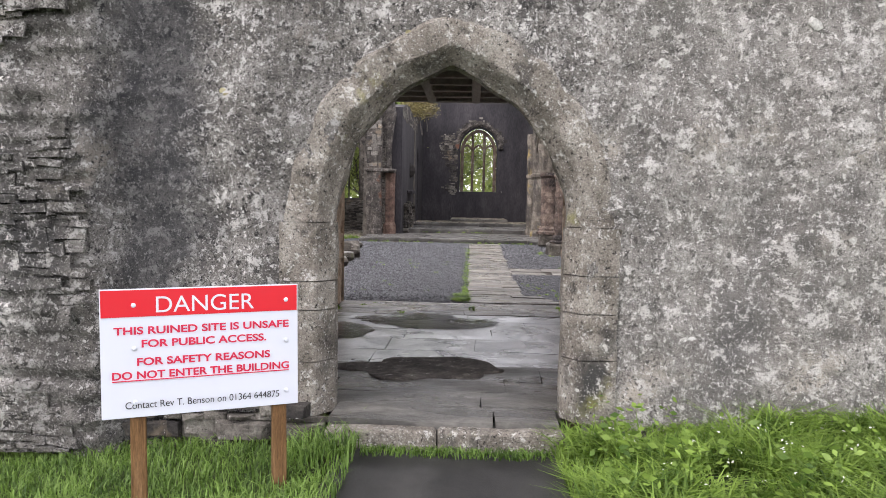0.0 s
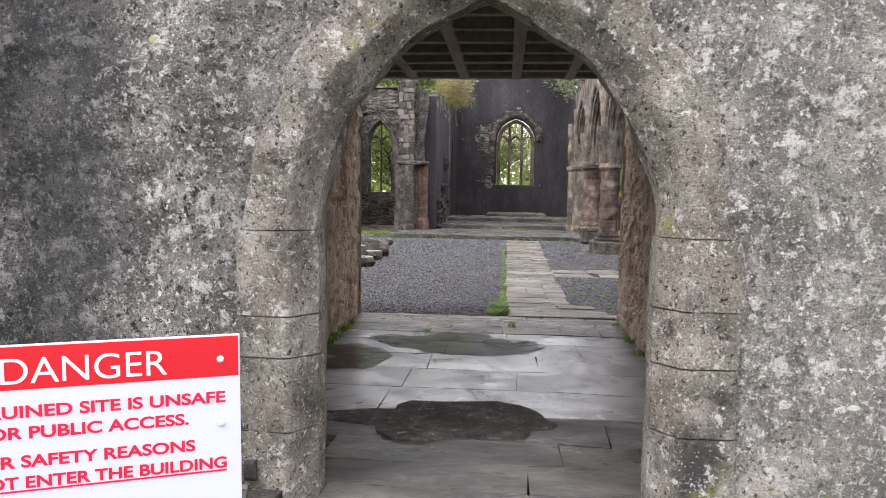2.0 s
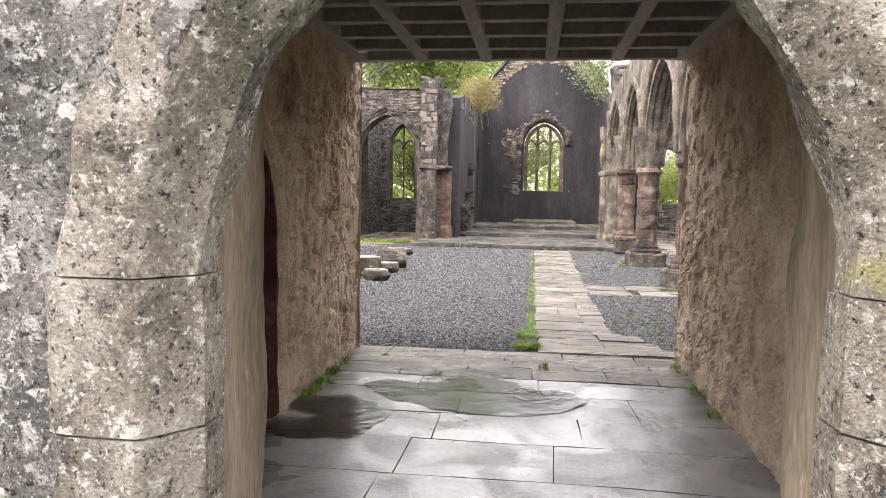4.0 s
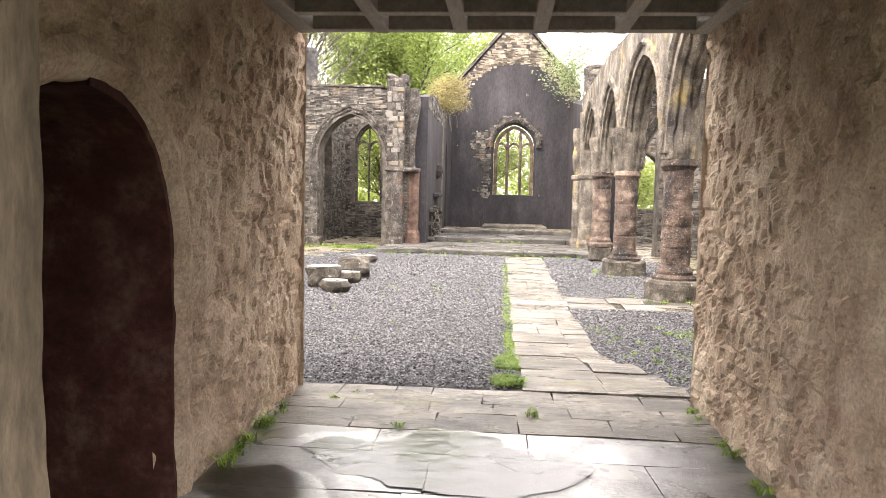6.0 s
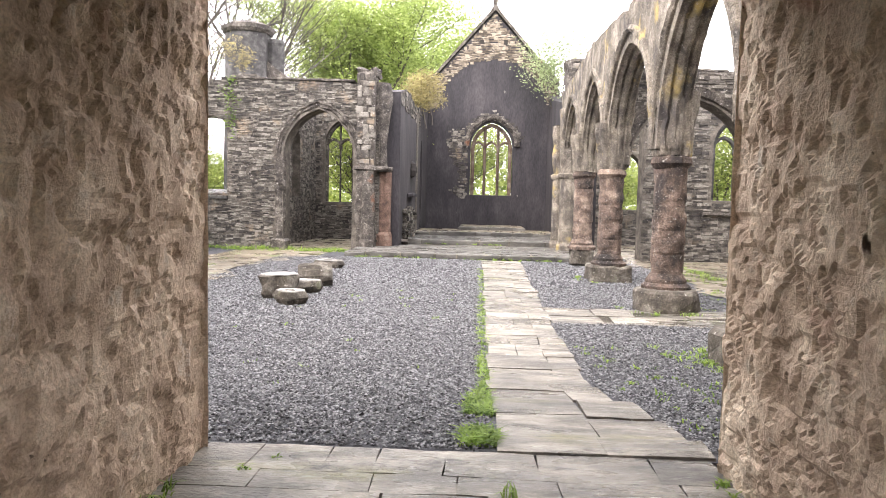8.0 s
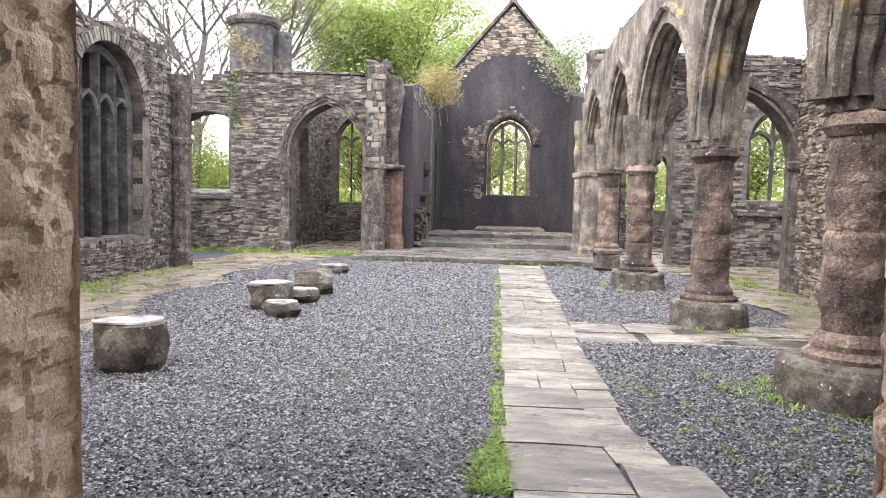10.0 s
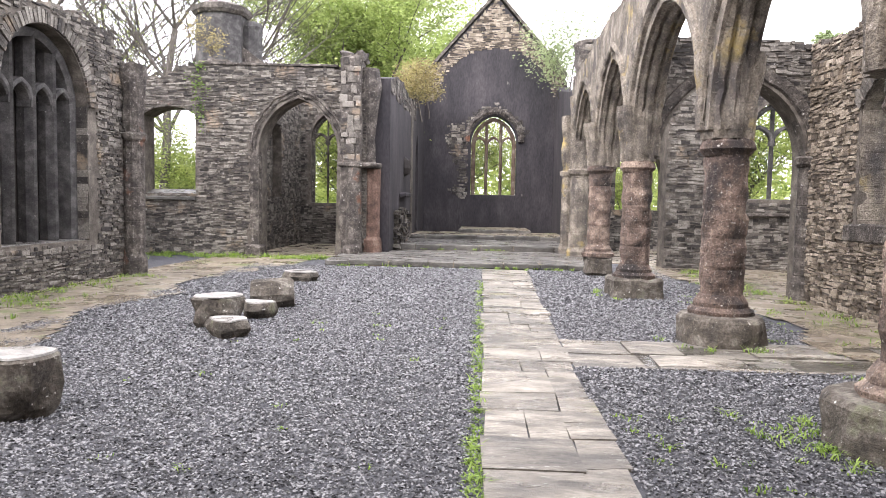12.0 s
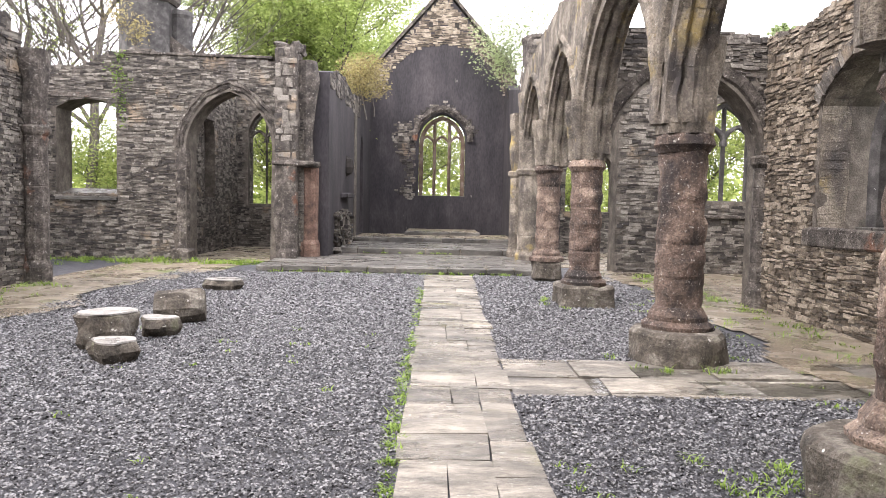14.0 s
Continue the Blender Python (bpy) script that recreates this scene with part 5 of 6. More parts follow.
def leaf_mesh(name, centres, per, radius, size, mat, parent, seed, flat=0.5, label=""):
    """Small folded leaves scattered round the given points."""
    g = np.random.default_rng(seed)
    c = np.repeat(np.array([tuple(p) for p in centres]), per, axis=0)
    n = len(c)
    c = c + np.clip(g.normal(0, 1, (n, 3)), -1.5, 1.5) * np.array([radius, radius, radius * 0.7])
    u = g.normal(0, 1, (n, 3))
    u[:, 2] *= flat
    u /= np.linalg.norm(u, axis=1, keepdims=True)
    w = np.cross(u, g.normal(0, 1, (n, 3)))
    w /= np.linalg.norm(w, axis=1, keepdims=True)
    s = (size * g.uniform(0.6, 1.3, n))[:, None]
    v = np.stack([c - u * s, c + w * s * .5, c + u * s, c - w * s * .5], 1).reshape(-1, 3)
    me = bpy.data.meshes.new(name)
    me.vertices.add(4 * n)
    me.vertices.foreach_set("co", v.ravel())
    me.loops.add(4 * n)
    me.loops.foreach_set("vertex_index", np.arange(4 * n))
    me.polygons.add(n)
    me.polygons.foreach_set("loop_start", np.arange(0, 4 * n, 4))
    me.polygons.foreach_set("loop_total", np.full(n, 4))
    me.update()
    me.validate()
    me.materials.append(mat)
    ob = new(name, me)
    ob.parent = parent
    if label:
        ob["label"] = label
    return ob


def tree(label, x, y, height, seed, spread=0.9, leaves=10, size=0.16, radius=0.55, mat=None, base_r=0.28, levels=3, rz=0, reach=0.0):
    t = thing("tree", label, "tree", at=pose(x, y, GROUND_Z, 0, 0, rz))
    segs, tips = limbs(seed, height, spread, levels, base_r=base_r, radius=reach)
    tubes("trunk", segs, M_BARK, t)
    if leaves:
        leaf_mesh("crown", tips, leaves, radius, size, mat or M_LEAF, t, seed)
    return t


BEECH = tree("large spreading tree in fresh light-green spring leaf", -7.6, 46.0, 16.5, 11, leaves=34, size=0.095, radius=0.5, base_r=0.3, spread=1.2, reach=5.6)
for x, y, rz, k in ((-8.5, 60.0, 130, 1.1),):
    copy_thing(BEECH, pose(x, y, GROUND_Z, 0, 0, rz) @ Matrix.Scale(k, 4))
BARE = tree("tall bare-branched tree with a few opening buds", -14.0, 33.0, 16, 23, spread=1.0, leaves=1, size=0.06, radius=0.3, mat=M_LEAF2, base_r=0.24)
for x, y, rz, k in ((-19.0, 30.0, 80, 1.05), (-13.5, 41.0, 200, 1.0), (-22.0, 40.0, 300, 1.1), (-16.5, 29.0, 20, 0.95)):
    copy_thing(BARE, pose(x, y, GROUND_Z, 0, 0, rz) @ Matrix.Scale(k, 4))
BUSH = tree("leafy young tree seen through the ruined windows", -5.8, 37.0, 7, 31, spread=1.2, leaves=6, size=0.075, radius=0.6, mat=M_LEAF2, base_r=0.1, levels=3)
for x, y, rz, k in ((-1.6, 43.5, 60, 0.95), (2.3, 45.5, 130, 0.9), (-13.0, 33.5, 250, 0.7), (10.5, 33.0, 20, 0.9), (12.5, 29.0, 100, 0.8), (6.6, 39.5, 160, 0.7)):
    copy_thing(BUSH, pose(x, y, GROUND_Z, 0, 0, rz) @ Matrix.Scale(k, 4))
hedge = leaf_mesh("far_woods", [Vector((RNG.uniform(-45, 45), RNG.uniform(58, 66), -0.3 + 4.6 * RNG.random() ** 1.4)) for _ in range(1150)], 22, 1.1, 0.34, M_LEAF2, None, 5)
tagged(hedge, "pale green woodland edge far behind the church", "woods", kind="stuff")


def shrub(label, x, y, z, height, seed, mat, per=14, size=0.07, lean=0.0, spread=0.9):
    t = thing("wall_shrub", label, "shrub", at=pose(x, y, z))
    segs, tips = limbs(seed, height, spread, 2, lean, base_r=0.035)
    tubes("stem", segs, M_BARK, t, 4)
    leaf_mesh("foliage", tips, per, height * 0.09, size, mat, t, seed)
    return t


shrub("green shrub rooted on the chancel wall top", 3.4, 33.5, 5.4, 4.4, 41, M_SHRUB, per=6, size=0.06, spread=0.55)
shrub("green shrub rooted on the chancel wall top", 3.25, 34.5, 5.6, 3.4, 42, M_SHRUB, per=6, size=0.06, lean=-0.3, spread=0.6)
shrub("tawny shrub sprouting from the chancel wall", -2.45, 31.5, 4.9, 2.4, 43, M_DRYSHRUB, per=7, size=0.05)
shrub("tawny shrub sprouting from the chancel wall", -2.3, 33.0, 5.2, 2.2, 44, M_DRYSHRUB, per=7, size=0.05)
shrub("twiggy dry shrub on the transept wall top", -7.8, 24.2, 5.4, 1.5, 45, M_DRYSHRUB, per=2, size=0.035)
shrub("small fern on the aisle wall top", 5.9, 16.8, 4.0, 0.7, 46, M_SHRUB, per=20, size=0.05)
ivy = leaf_mesh("ivy", [Vector((-8.1 + RNG.gauss(0, .13), 23.72, 3.5 + RNG.uniform(0, 1.9))) for _ in range(42)], 9, 0.08, 0.04, M_IVY, None, 8)
tagged(ivy, "green ivy hanging beside the transept window", "ivy")

# ---- fallen stones on the gravel ----
def stump(label, x, y, rad, h, seed, flat_top=True, lying=0.0, squash=1.0):
    s = thing("column_stump", label, "stone block", "fallen column stones", at=pose(x, y, 0, 0, lying, RNG.uniform(0, 360) if not lying else 14))
    body = None
    if lying:
        part("body", lathe_bm([(rad * .8, -h / 2), (rad, -h / 2 + .05), (rad * 1.03, 0), (rad * .98, h / 2 - .05), (rad * .78, h / 2)], 12, 0.07, 5), M_STUMP, s)
        s.location.z = rad * 0.93
    else:
        part("body", lathe_bm([(rad * .85, -0.04), (rad, 0.06), (rad * 1.05, h * .5), (rad * .97, h - .03), (rad * .9, h - .005)], 15, 0.12, 4.5), M_STUMP, s)
        part("top", lathe_bm([(rad * .93, h - .008), (rad * .92, h + .008), (rad * .85, h + .012)], 15, 0.11, 4.5), M_STUMPTOP, s, "wet top face, painted paler as if skylit")
    s.scale = (1, squash, 1)
    return s


stump("rough grey stone block with a wet top, paler as if skylit", -3.38, 8.95, 0.30, 0.44, 1, squash=0.85)
stump("squat lichened column drum standing upright", -3.33, 12.75, 0.285, 0.36, 2)
stump("low flat broken stone", -2.94, 12.05, 0.25, 0.19, 3, squash=0.8)
stump("small broken stone between larger drums", -3.05, 13.4, 0.2, 0.2, 4)
stump("column drum lying on its side", -3.1, 14.3, 0.21, 0.62, 5, lying=88)
stump("low square stone farther off", -3.62, 17.85, 0.38, 0.17, 6, squash=0.8)


# ---- warning sign ----
sign = thing("warning_sign", "red and white warning board on two wooden posts in grass", "sign")
S_L, S_R, S_BOT, S_TOP = Vector((-1.94, -1.2, 0)), Vector((-0.99, -0.8, 0)), 0.297, 0.994
S_W, S_H = (S_R - S_L).length, S_TOP - S_BOT
s_u = (S_R - S_L).normalized()
s_n = Vector((s_u.y, -s_u.x, 0))
S_M = Matrix.Translation(S_L + ZUP * S_BOT) @ Matrix((s_u, ZUP, s_n)).transposed().to_4x4() @ pose(0, 0, 0, 0, 0, 0.4)


def on_sign(ob):
    ob.matrix_world = S_M
    return ob


board = on_sign(part("board", box_bm(0, S_W, 0, S_H, -0.012, 0, 0.002), M_WHITE, sign, "white metal board"))
on_sign(part("red_band", box_bm(0.006, S_W - 0.006, S_H * 0.785, S_H - 0.006, 0.0, 0.003), M_RED, board, "red heading band"))


def lettering(text, cx, cy, width, cap, mat, bold, depth=0.004):
    cu = bpy.data.curves.new("lettering", 'FONT')
    cu.body, cu.align_x, cu.align_y, cu.size, cu.extrude, cu.offset = text, 'CENTER', 'CENTER', 1.0, 0.0, bold
    ob = new("lettering_source", cu)
    dg = bpy.context.evaluated_depsgraph_get()
    me = bpy.data.meshes.new_from_object(ob.evaluated_get(dg))
    bpy.data.objects.remove(ob)
    co = np.empty(len(me.vertices) * 3)
    me.vertices.foreach_get("co", co)
    co = co.reshape(-1, 3)
    lo, hi = co.min(0), co.max(0)
    co[:, 0] = (co[:, 0] - (lo[0] + hi[0]) / 2) * width / (hi[0] - lo[0]) + cx * S_W
    co[:, 1] = (co[:, 1] - (lo[1] + hi[1]) / 2) * cap / (hi[1] - lo[1]) + (1 - cy) * S_H
    co[:, 2] = depth
    group = list(range(len(co)))

    def root(i):
        while group[i] != i:
            group[i] = group[group[i]]
            i = group[i]
        return i
    for e in me.edges:
        a, b = root(e.vertices[0]), root(e.vertices[1])
        group[a] = b
    letters = {}
    for f in me.polygons:
        letters.setdefault(root(f.vertices[0]), []).append(tuple(f.vertices))
    for fs in letters.values():
        ids = sorted({i for f in fs for i in f})
        at = {i: k for k, i in enumerate(ids)}
        on_sign(mesh_from("letter", [tuple(co[i]) for i in ids], [tuple(at[i] for i in f) for f in fs], mat, board))
    bpy.data.meshes.remove(me)


PX = S_W / 351
lettering("DANGER", 0.516, 0.125, 174 * PX, 30 * PX, M_WHITE, 0.0, 0.0045)
lettering("THIS RUINED SITE IS UNSAFE", 0.507, 0.322, 311 * PX, 14.5 * PX, M_REDTEXT, 0.026)
lettering("FOR PUBLIC ACCESS.", 0.512, 0.425, 222 * PX, 14.5 * PX, M_REDTEXT, 0.026)
lettering("FOR SAFETY REASONS", 0.51, 0.565, 237 * PX, 14.5 * PX, M_REDTEXT, 0.026)
lettering("DO NOT ENTER THE BUILDING", 0.502, 0.668, 315 * PX, 14.5 * PX, M_REDTEXT, 0.026)
lettering("Contact Rev T. Benson on 01364 644875", 0.505, 0.902, 275 * PX, 13 * PX, M_BLACK, 0.0)
on_sign(part("underline", box_bm(S_W * 0.053, S_W * 0.95, S_H * 0.286, S_H * 0.293, 0, 0.004), M_REDTEXT, board))
for fx in (0.16, 0.935):
    for fy in (0.125, 0.46, 0.88):
        on_sign(part("bolt", lathe_bm([(0.013, 0.0), (0.013, 0.005), (0.007, 0.010)], 8), M_WHITE, board)).matrix_world = S_M @ pose(fx * S_W, (1 - fy) * S_H, 0.003)
for fx in (0.17, 0.9):
    on_sign(part("post", box_bm(fx * S_W - .04, fx * S_W + .04, -0.75, S_H * 0.93, -0.09, -0.014, 0.006), M_POST, sign, "brown stained timber post"))


# ---- paving ----
def slab(parent, x0, x1, y0, y1, z, mat, wob=0.006, thick=0.08, name="slab", lift=False):
    n = 3
    r = RNG
    cs = [r.uniform(-.010, .010) for _ in range(8)]
    v, f = [], []
    for j in range(n + 1):
        for i in range(n + 1):
            fx, fy = i / n, j / n
            x = x0 + (x1 - x0) * fx + (cs[0] * (1 - fx) + cs[1] * fx) * (fy - .5) * 2
            y = y0 + (y1 - y0) * fy + (cs[2] * (1 - fy) + cs[3] * fy) * (fx - .5) * 2
            e = 0.004 if i in (0, n) or j in (0, n) else 0.0
            v.append((x, y, z - e + wobble((x, y, 0), 1.7, wob) + wobble((x, y, 4), 6.0, wob * .4) + (float(ramp_up(y)) if lift else 0.0)))
    m = n + 1
    for j in range(n):
        for i in range(n):
            f.append((j * m + i, j * m + i + 1, (j + 1) * m + i + 1, (j + 1) * m + i))
    rim = [i for i in range(m)] + [j * m + n for j in range(1, m)] + [n * m + i for i in range(n - 1, -1, -1)] + [j * m for j in range(n - 1, 0, -1)]
    k = len(v)
    v += [(v[i][0], v[i][1], v[i][2] - thick) for i in rim]
    for a in range(len(rim)):
        b = (a + 1) % len(rim)
        f.append((rim[b], rim[a], k + a, k + b))
    return mesh_from(name, v, f, mat, parent)


path = thing("pavement_nave", "worn wet slate slab path through the gravel", "path", kind="structure")
edge_y, edge_x = [5.2, 5.4, 6.05, 7.6, 9.7, 11, 21], [1.30, 1.20, 1.07, 0.89, 0.86, 0.88, 1.05]
for col in (0, 1):
    y = 5.34
    while y < 20.95:
        d = min(RNG.uniform(0.45, 1.0) if col == 0 else RNG.uniform(0.28, 0.8), 21.0 - y)
        ym = y + d / 2
        xr = float(np.interp(ym, edge_y, edge_x)) + RNG.uniform(-.035, .03)
        seam = 0.60 + 0.015 * noise.noise(Vector((3, ym * 0.9, 1)))
        if ym < 6.6:
            seam = 0.62 + 0.02 * noise.noise(Vector((3, ym, 1)))
        lo, hi = (RNG.uniform(-.03, .02), seam - .006) if col == 0 else (seam + RNG.uniform(-.012, .004), xr)
        cut = lo + (hi - lo) * RNG.uniform(.35, .65)
        pieces = [(lo, cut - .004), (cut + .004, hi)] if col == 0 and RNG.random() < 0.14 and ym > 7 else [(lo, hi)]
        for a, b in pieces:
            slab(path, a, b, y, y + d - .007, 0.014 + RNG.uniform(-.006, .010) - 0.006 * col, M_SLAB, 0.008 + 0.008 * col, lift=True)
        y += d
cross = thing("pavement_cross", "wet stone cross path with puddles towards the arcade", "path", kind="structure")
for r0, r1 in ((10.98, 11.62), (11.63, 12.36)):
    x = 0.9
    while x < 5.3:
        w = RNG.uniform(0.4, 0.95)
        slab(cross, x, min(x + w - .015, 5.35), r0 + RNG.uniform(-.03, .03), r1 - .015 + RNG.uniform(-.03, .03), 0.006 + RNG.uniform(-.012, .010), M_SLAB, 0.012)
        x += w
passage = thing("pavement_passage", "dark wet flagstone floor of the tower passage", "floor", kind="structure")
rows = [-0.10, 0.26, 0.62, 1.0, 1.5, 2.15, 2.75, 3.3, 3.9, 4.35, 4.75, 5.02, 5.44]
for k, (y0, y1) in enumerate(zip(rows[:-1], rows[1:])):
    lo, hi = (-1.86, 1.33) if y0 >= 1.0 else (-1.0 - 0.12 * max(y0, 0), 0.70 + 0.12 * max(y0, 0))
    if y0 < 0:
        lo, hi = -0.95, 0.63
    x = lo
    while x < hi - 0.05:
        w = RNG.uniform(0.3, 0.7) if y0 > 4.3 else RNG.uniform(0.8, 1.5)
        if hi - x - w < 0.25:
            w = hi - x
        slab(passage, x, x + w - .006, y0 + .004, y1 - .004, (-0.004 if 1 < y0 < 4.3 else 0.0) + RNG.uniform(-.002, .002), M_SLAB if y0 > 4.3 else M_SLABIN if y0 > 1.2 else M_STEPSTONE, 0.011 if y0 > 1 else 0.02, 0.1)
        x += w
sill_bm = lathe_bm([(0.72, -0.05), (0.715, 0.006), (0.69, 0.016), (0.5, 0.022), (0.25, 0.026)], 26, 0.32, 2.6)
for v in sill_bm.verts:
    v.co.y *= 0.48
    v.co += Vector((-0.42, 1.36, 0.012 * noise.noise(v.co * 6)))
part("sill_stone", sill_bm, M_DARKSTONE, passage, "dark rough raised stone inside the doorway")
part("bedding", box_bm(-1.86, 1.33, 1.0, 5.43, -0.3, -0.05), M_AISLE, passage)
part("bedding", box_bm(-0.96, 0.64, -0.06, 1.0, -0.3, -0.05), M_STEPSTONE, passage)
thr = thing("threshold_step", "worn granite threshold step at the doorway", "step", kind="structure")
for a, b in ((-0.96, -0.2), (-0.19, 0.65)):
    part("step_stone", box_bm(a, b, -0.22, -0.09, -0.3, -0.035, 0.02, 3, 0.02), M_GRANITE, thr)


def sheet(name, x0, x1, y0, y1, step, z, keep, mat, label, category, kind):
    nx, ny = round((x1 - x0) / step), round((y1 - y0) / step)
    idx, v, f = {}, [], []

    def at(i, j):
        if (i, j) not in idx:
            idx[i, j] = len(v)
            x, y = x0 + (x1 - x0) * i / nx, y0 + (y1 - y0) * j / ny
            v.append((x, y, z(x, y)))
        return idx[i, j]
    for i in range(nx):
        for j in range(ny):
            x, y = x0 + (x1 - x0) * (i + .5) / nx, y0 + (y1 - y0) * (j + .5) / ny
            if keep(x, y):
                f.append((at(i, j), at(i + 1, j), at(i + 1, j + 1), at(i, j + 1)))
    return tagged(mesh_from(name, v, f, mat, None, "", True), label, category, kind=kind)


def passage_wet(x, y):
    n0 = noise.noise(Vector((x * 1.8, y * 1.8, 1))) + 0.5 * noise.noise(Vector((x * 4, y * 4, 1)))
    return ((x + 0.55) / 0.8) ** 2 + ((y - 3.8) / 0.5) ** 2 < 1 + 0.9 * n0 or ((x + 1.5) / 0.4) ** 2 + ((y - 3.1) / 0.5) ** 2 < 1 + n0


sheet("water_passage", -1.84, 1.3, 1.3, 4.8, 0.016, lambda x, y: 0.0005, passage_wet, M_WATER,
      "shallow standing water on the passage flags", "puddle", "structure")
sheet("water_cross", 1.6, 5.2, 11.05, 12.3, 0.05, lambda x, y: 0.006, lambda x, y: noise.noise(Vector((x * 1.3, y * 2.0, 5))) > -0.1, M_WATER, "shallow puddles on the cross path", "puddle", "structure")
sheet("floor_aisle_north", -7.45, -4.4, 6.0, 23.6, 0.12, lambda x, y: 0.004 + wobble((x, y, 0), 1.5, .02),
      lambda x, y: x < -5.3 + 0.9 * noise.noise(Vector((x * .5, y * .45, 2))) + (0.6 if y > 19 else 0), M_AISLE, "muddy earth strip along the aisle wall", "floor", "structure")
sheet("floor_aisle_south", 3.4, 8.7, 6.0, 23.6, 0.12, lambda x, y: 0.004 + wobble((x, y, 0), 1.5, .02),
      lambda x, y: x > 4.1 + 0.7 * noise.noise(Vector((x * .5, y * .45, 6))), M_AISLE, "muddy earth and broken paving in the aisle", "floor", "structure")
def verge_z(x, y):
    out = min(max(0.0, -x - .8), 3.0)
    right = min(max(0.0, x - .7), 2.0)
    return GROUND_Z + 0.012 - 0.085 * out + 0.06 * right + wobble((x, y, 0), 2, .04) - 0.12 * max(0, -y - 3) * (abs(x) > 0.7)


sheet("verge", -6, 6, -6.0, -0.0, 0.1, verge_z,
      lambda x, y: abs(x + .06) > 0.8 + 0.1 * noise.noise(Vector((0, y * 2, 3))), M_SOIL, "turf verge beside the tarmac path", "grass", "structure")


# ---- gravel ----
def gravel(label, x0, x1, y0, y1, count, size, seed, keep):
    g = np.random.default_rng(seed)
    c = np.stack([g.uniform(x0, x1, count), g.uniform(y0, y1, count)], 1)
    c = c[keep(c[:, 0], c[:, 1])]
    n = len(c)
    octa = np.array([(1, 0, 0), (-1, 0, 0), (0, 1, 0), (0, -1, 0), (0, 0, 1), (0, 0, -1)], float)
    v = octa[None] * g.uniform(0.55, 1.25, (n, 6, 1)) + g.uniform(-.22, .22, (n, 6, 3))
    v *= (size * g.uniform(0.6, 1.5, (n, 1)) * np.array([1, 0.8, 0.55]))[:, None, :]
    a, t = g.uniform(0, 6.283, n), g.uniform(-.9, .9, n)
    ca, sa, ct, stt = np.cos(a), np.sin(a), np.cos(t), np.sin(t)
    x, y, z = v[..., 0], v[..., 1], v[..., 2]
    y, z = y * ct[:, None] - z * stt[:, None], y * stt[:, None] + z * ct[:, None]
    x, y = x * ca[:, None] - y * sa[:, None], x * sa[:, None] + y * ca[:, None]
    v = np.stack([x + c[:, :1], y + c[:, 1:], z + g.uniform(-.012, .004, (n, 1)) + ramp_up(c[:, 1:])], -1).reshape(-1, 3)
    tri = np.array([(0, 2, 4), (2, 1, 4), (1, 3, 4), (3, 0, 4), (2, 0, 5), (1, 2, 5), (3, 1, 5), (0, 3, 5)])
    fi = (tri[None, :4] + 6 * np.arange(n)[:, None, None]).reshape(-1)
    m = len(fi) // 3
    me = bpy.data.meshes.new("gravel")
    me.vertices.add(len(v))
    me.vertices.foreach_set("co", v.ravel())
    me.loops.add(3 * m)
    me.loops.foreach_set("vertex_index", fi)
    me.polygons.add(m)
    me.polygons.foreach_set("loop_start", np.arange(0, 3 * m, 3))
    me.polygons.foreach_set("loop_total", np.full(m, 3))
    me.update()
    me.materials.append(M_GRAVEL)
    return tagged(new("gravel", me), label, "gravel", kind="stuff")


def off_path(x, y):
    return ~((x > -0.02) & (x < np.interp(y, edge_y, edge_x))) & ~((y > 11.0) & (y < 12.33) & (x > 0.8))


gravel("loose blue-grey slate gravel in the nave", -4.9, 3.2, 5.36, 10.0, 125000, 0.0118, 1, off_path)
gravel("loose blue-grey slate gravel in the nave", -5.6, 4.0, 10.0, 15.0, 105000, 0.0148, 2, off_path)
gravel("loose blue-grey slate gravel farther along the nave", -5.6, 4.2, 15.0, 21.2, 60000, 0.022, 3, off_path)


# ---- grass and weeds ----
def blades(name, label, spots, height, width, mat, seed, lean=0.45):
    """Bent grass blades at the given (x, y, z, k) spots."""
    g = np.random.default_rng(seed)
    p = np.array(spots)
    n = len(p)
    a = g.uniform(0, 6.283, n)
    d = np.stack([np.cos(a), np.sin(a), 0 * a], 1)
    e = np.stack([-np.sin(a), np.cos(a), 0 * a], 1)
    h = (height * g.uniform(0.5, 1.25, n) * p[:, 3])[:, None]
    w = (width * g.uniform(0.6, 1.3, n))[:, None]
    b = p[:, :3]
    l1, l2 = h * lean * g.uniform(0.1, 0.7, (n, 1)), h * lean * g.uniform(0.9, 2.4, (n, 1))
    up = np.array([0, 0, 1.0])
    m1, tp = b + d * l1 + up * h * .62, b + d * l2 + up * h * g.uniform(.7, 1.0, (n, 1))
    v = np.stack([b - e * w, b + e * w, m1 + e * w * .9, m1 - e * w * .9, tp], 1).reshape(-1, 3)
    k = 5 * np.arange(n)[:, None]
    loops = np.concatenate([k + np.array([[0, 1, 2, 3]]), k + np.array([[3, 2, 4]])], 1).ravel()
    me = bpy.data.meshes.new(name)
    me.vertices.add(5 * n)
    me.vertices.foreach_set("co", v.ravel())
    me.loops.add(7 * n)
    me.loops.foreach_set("vertex_index", loops)
    me.polygons.add(2 * n)
    me.polygons.foreach_set("loop_start", np.stack([7 * np.arange(n), 7 * np.arange(n) + 4], 1).ravel())
    me.polygons.foreach_set("loop_total", np.tile([4, 3], n))
    me.update()
    me.materials.append(mat)
    return tagged(new(name, me), label, "grass", kind="stuff")


g1 = []
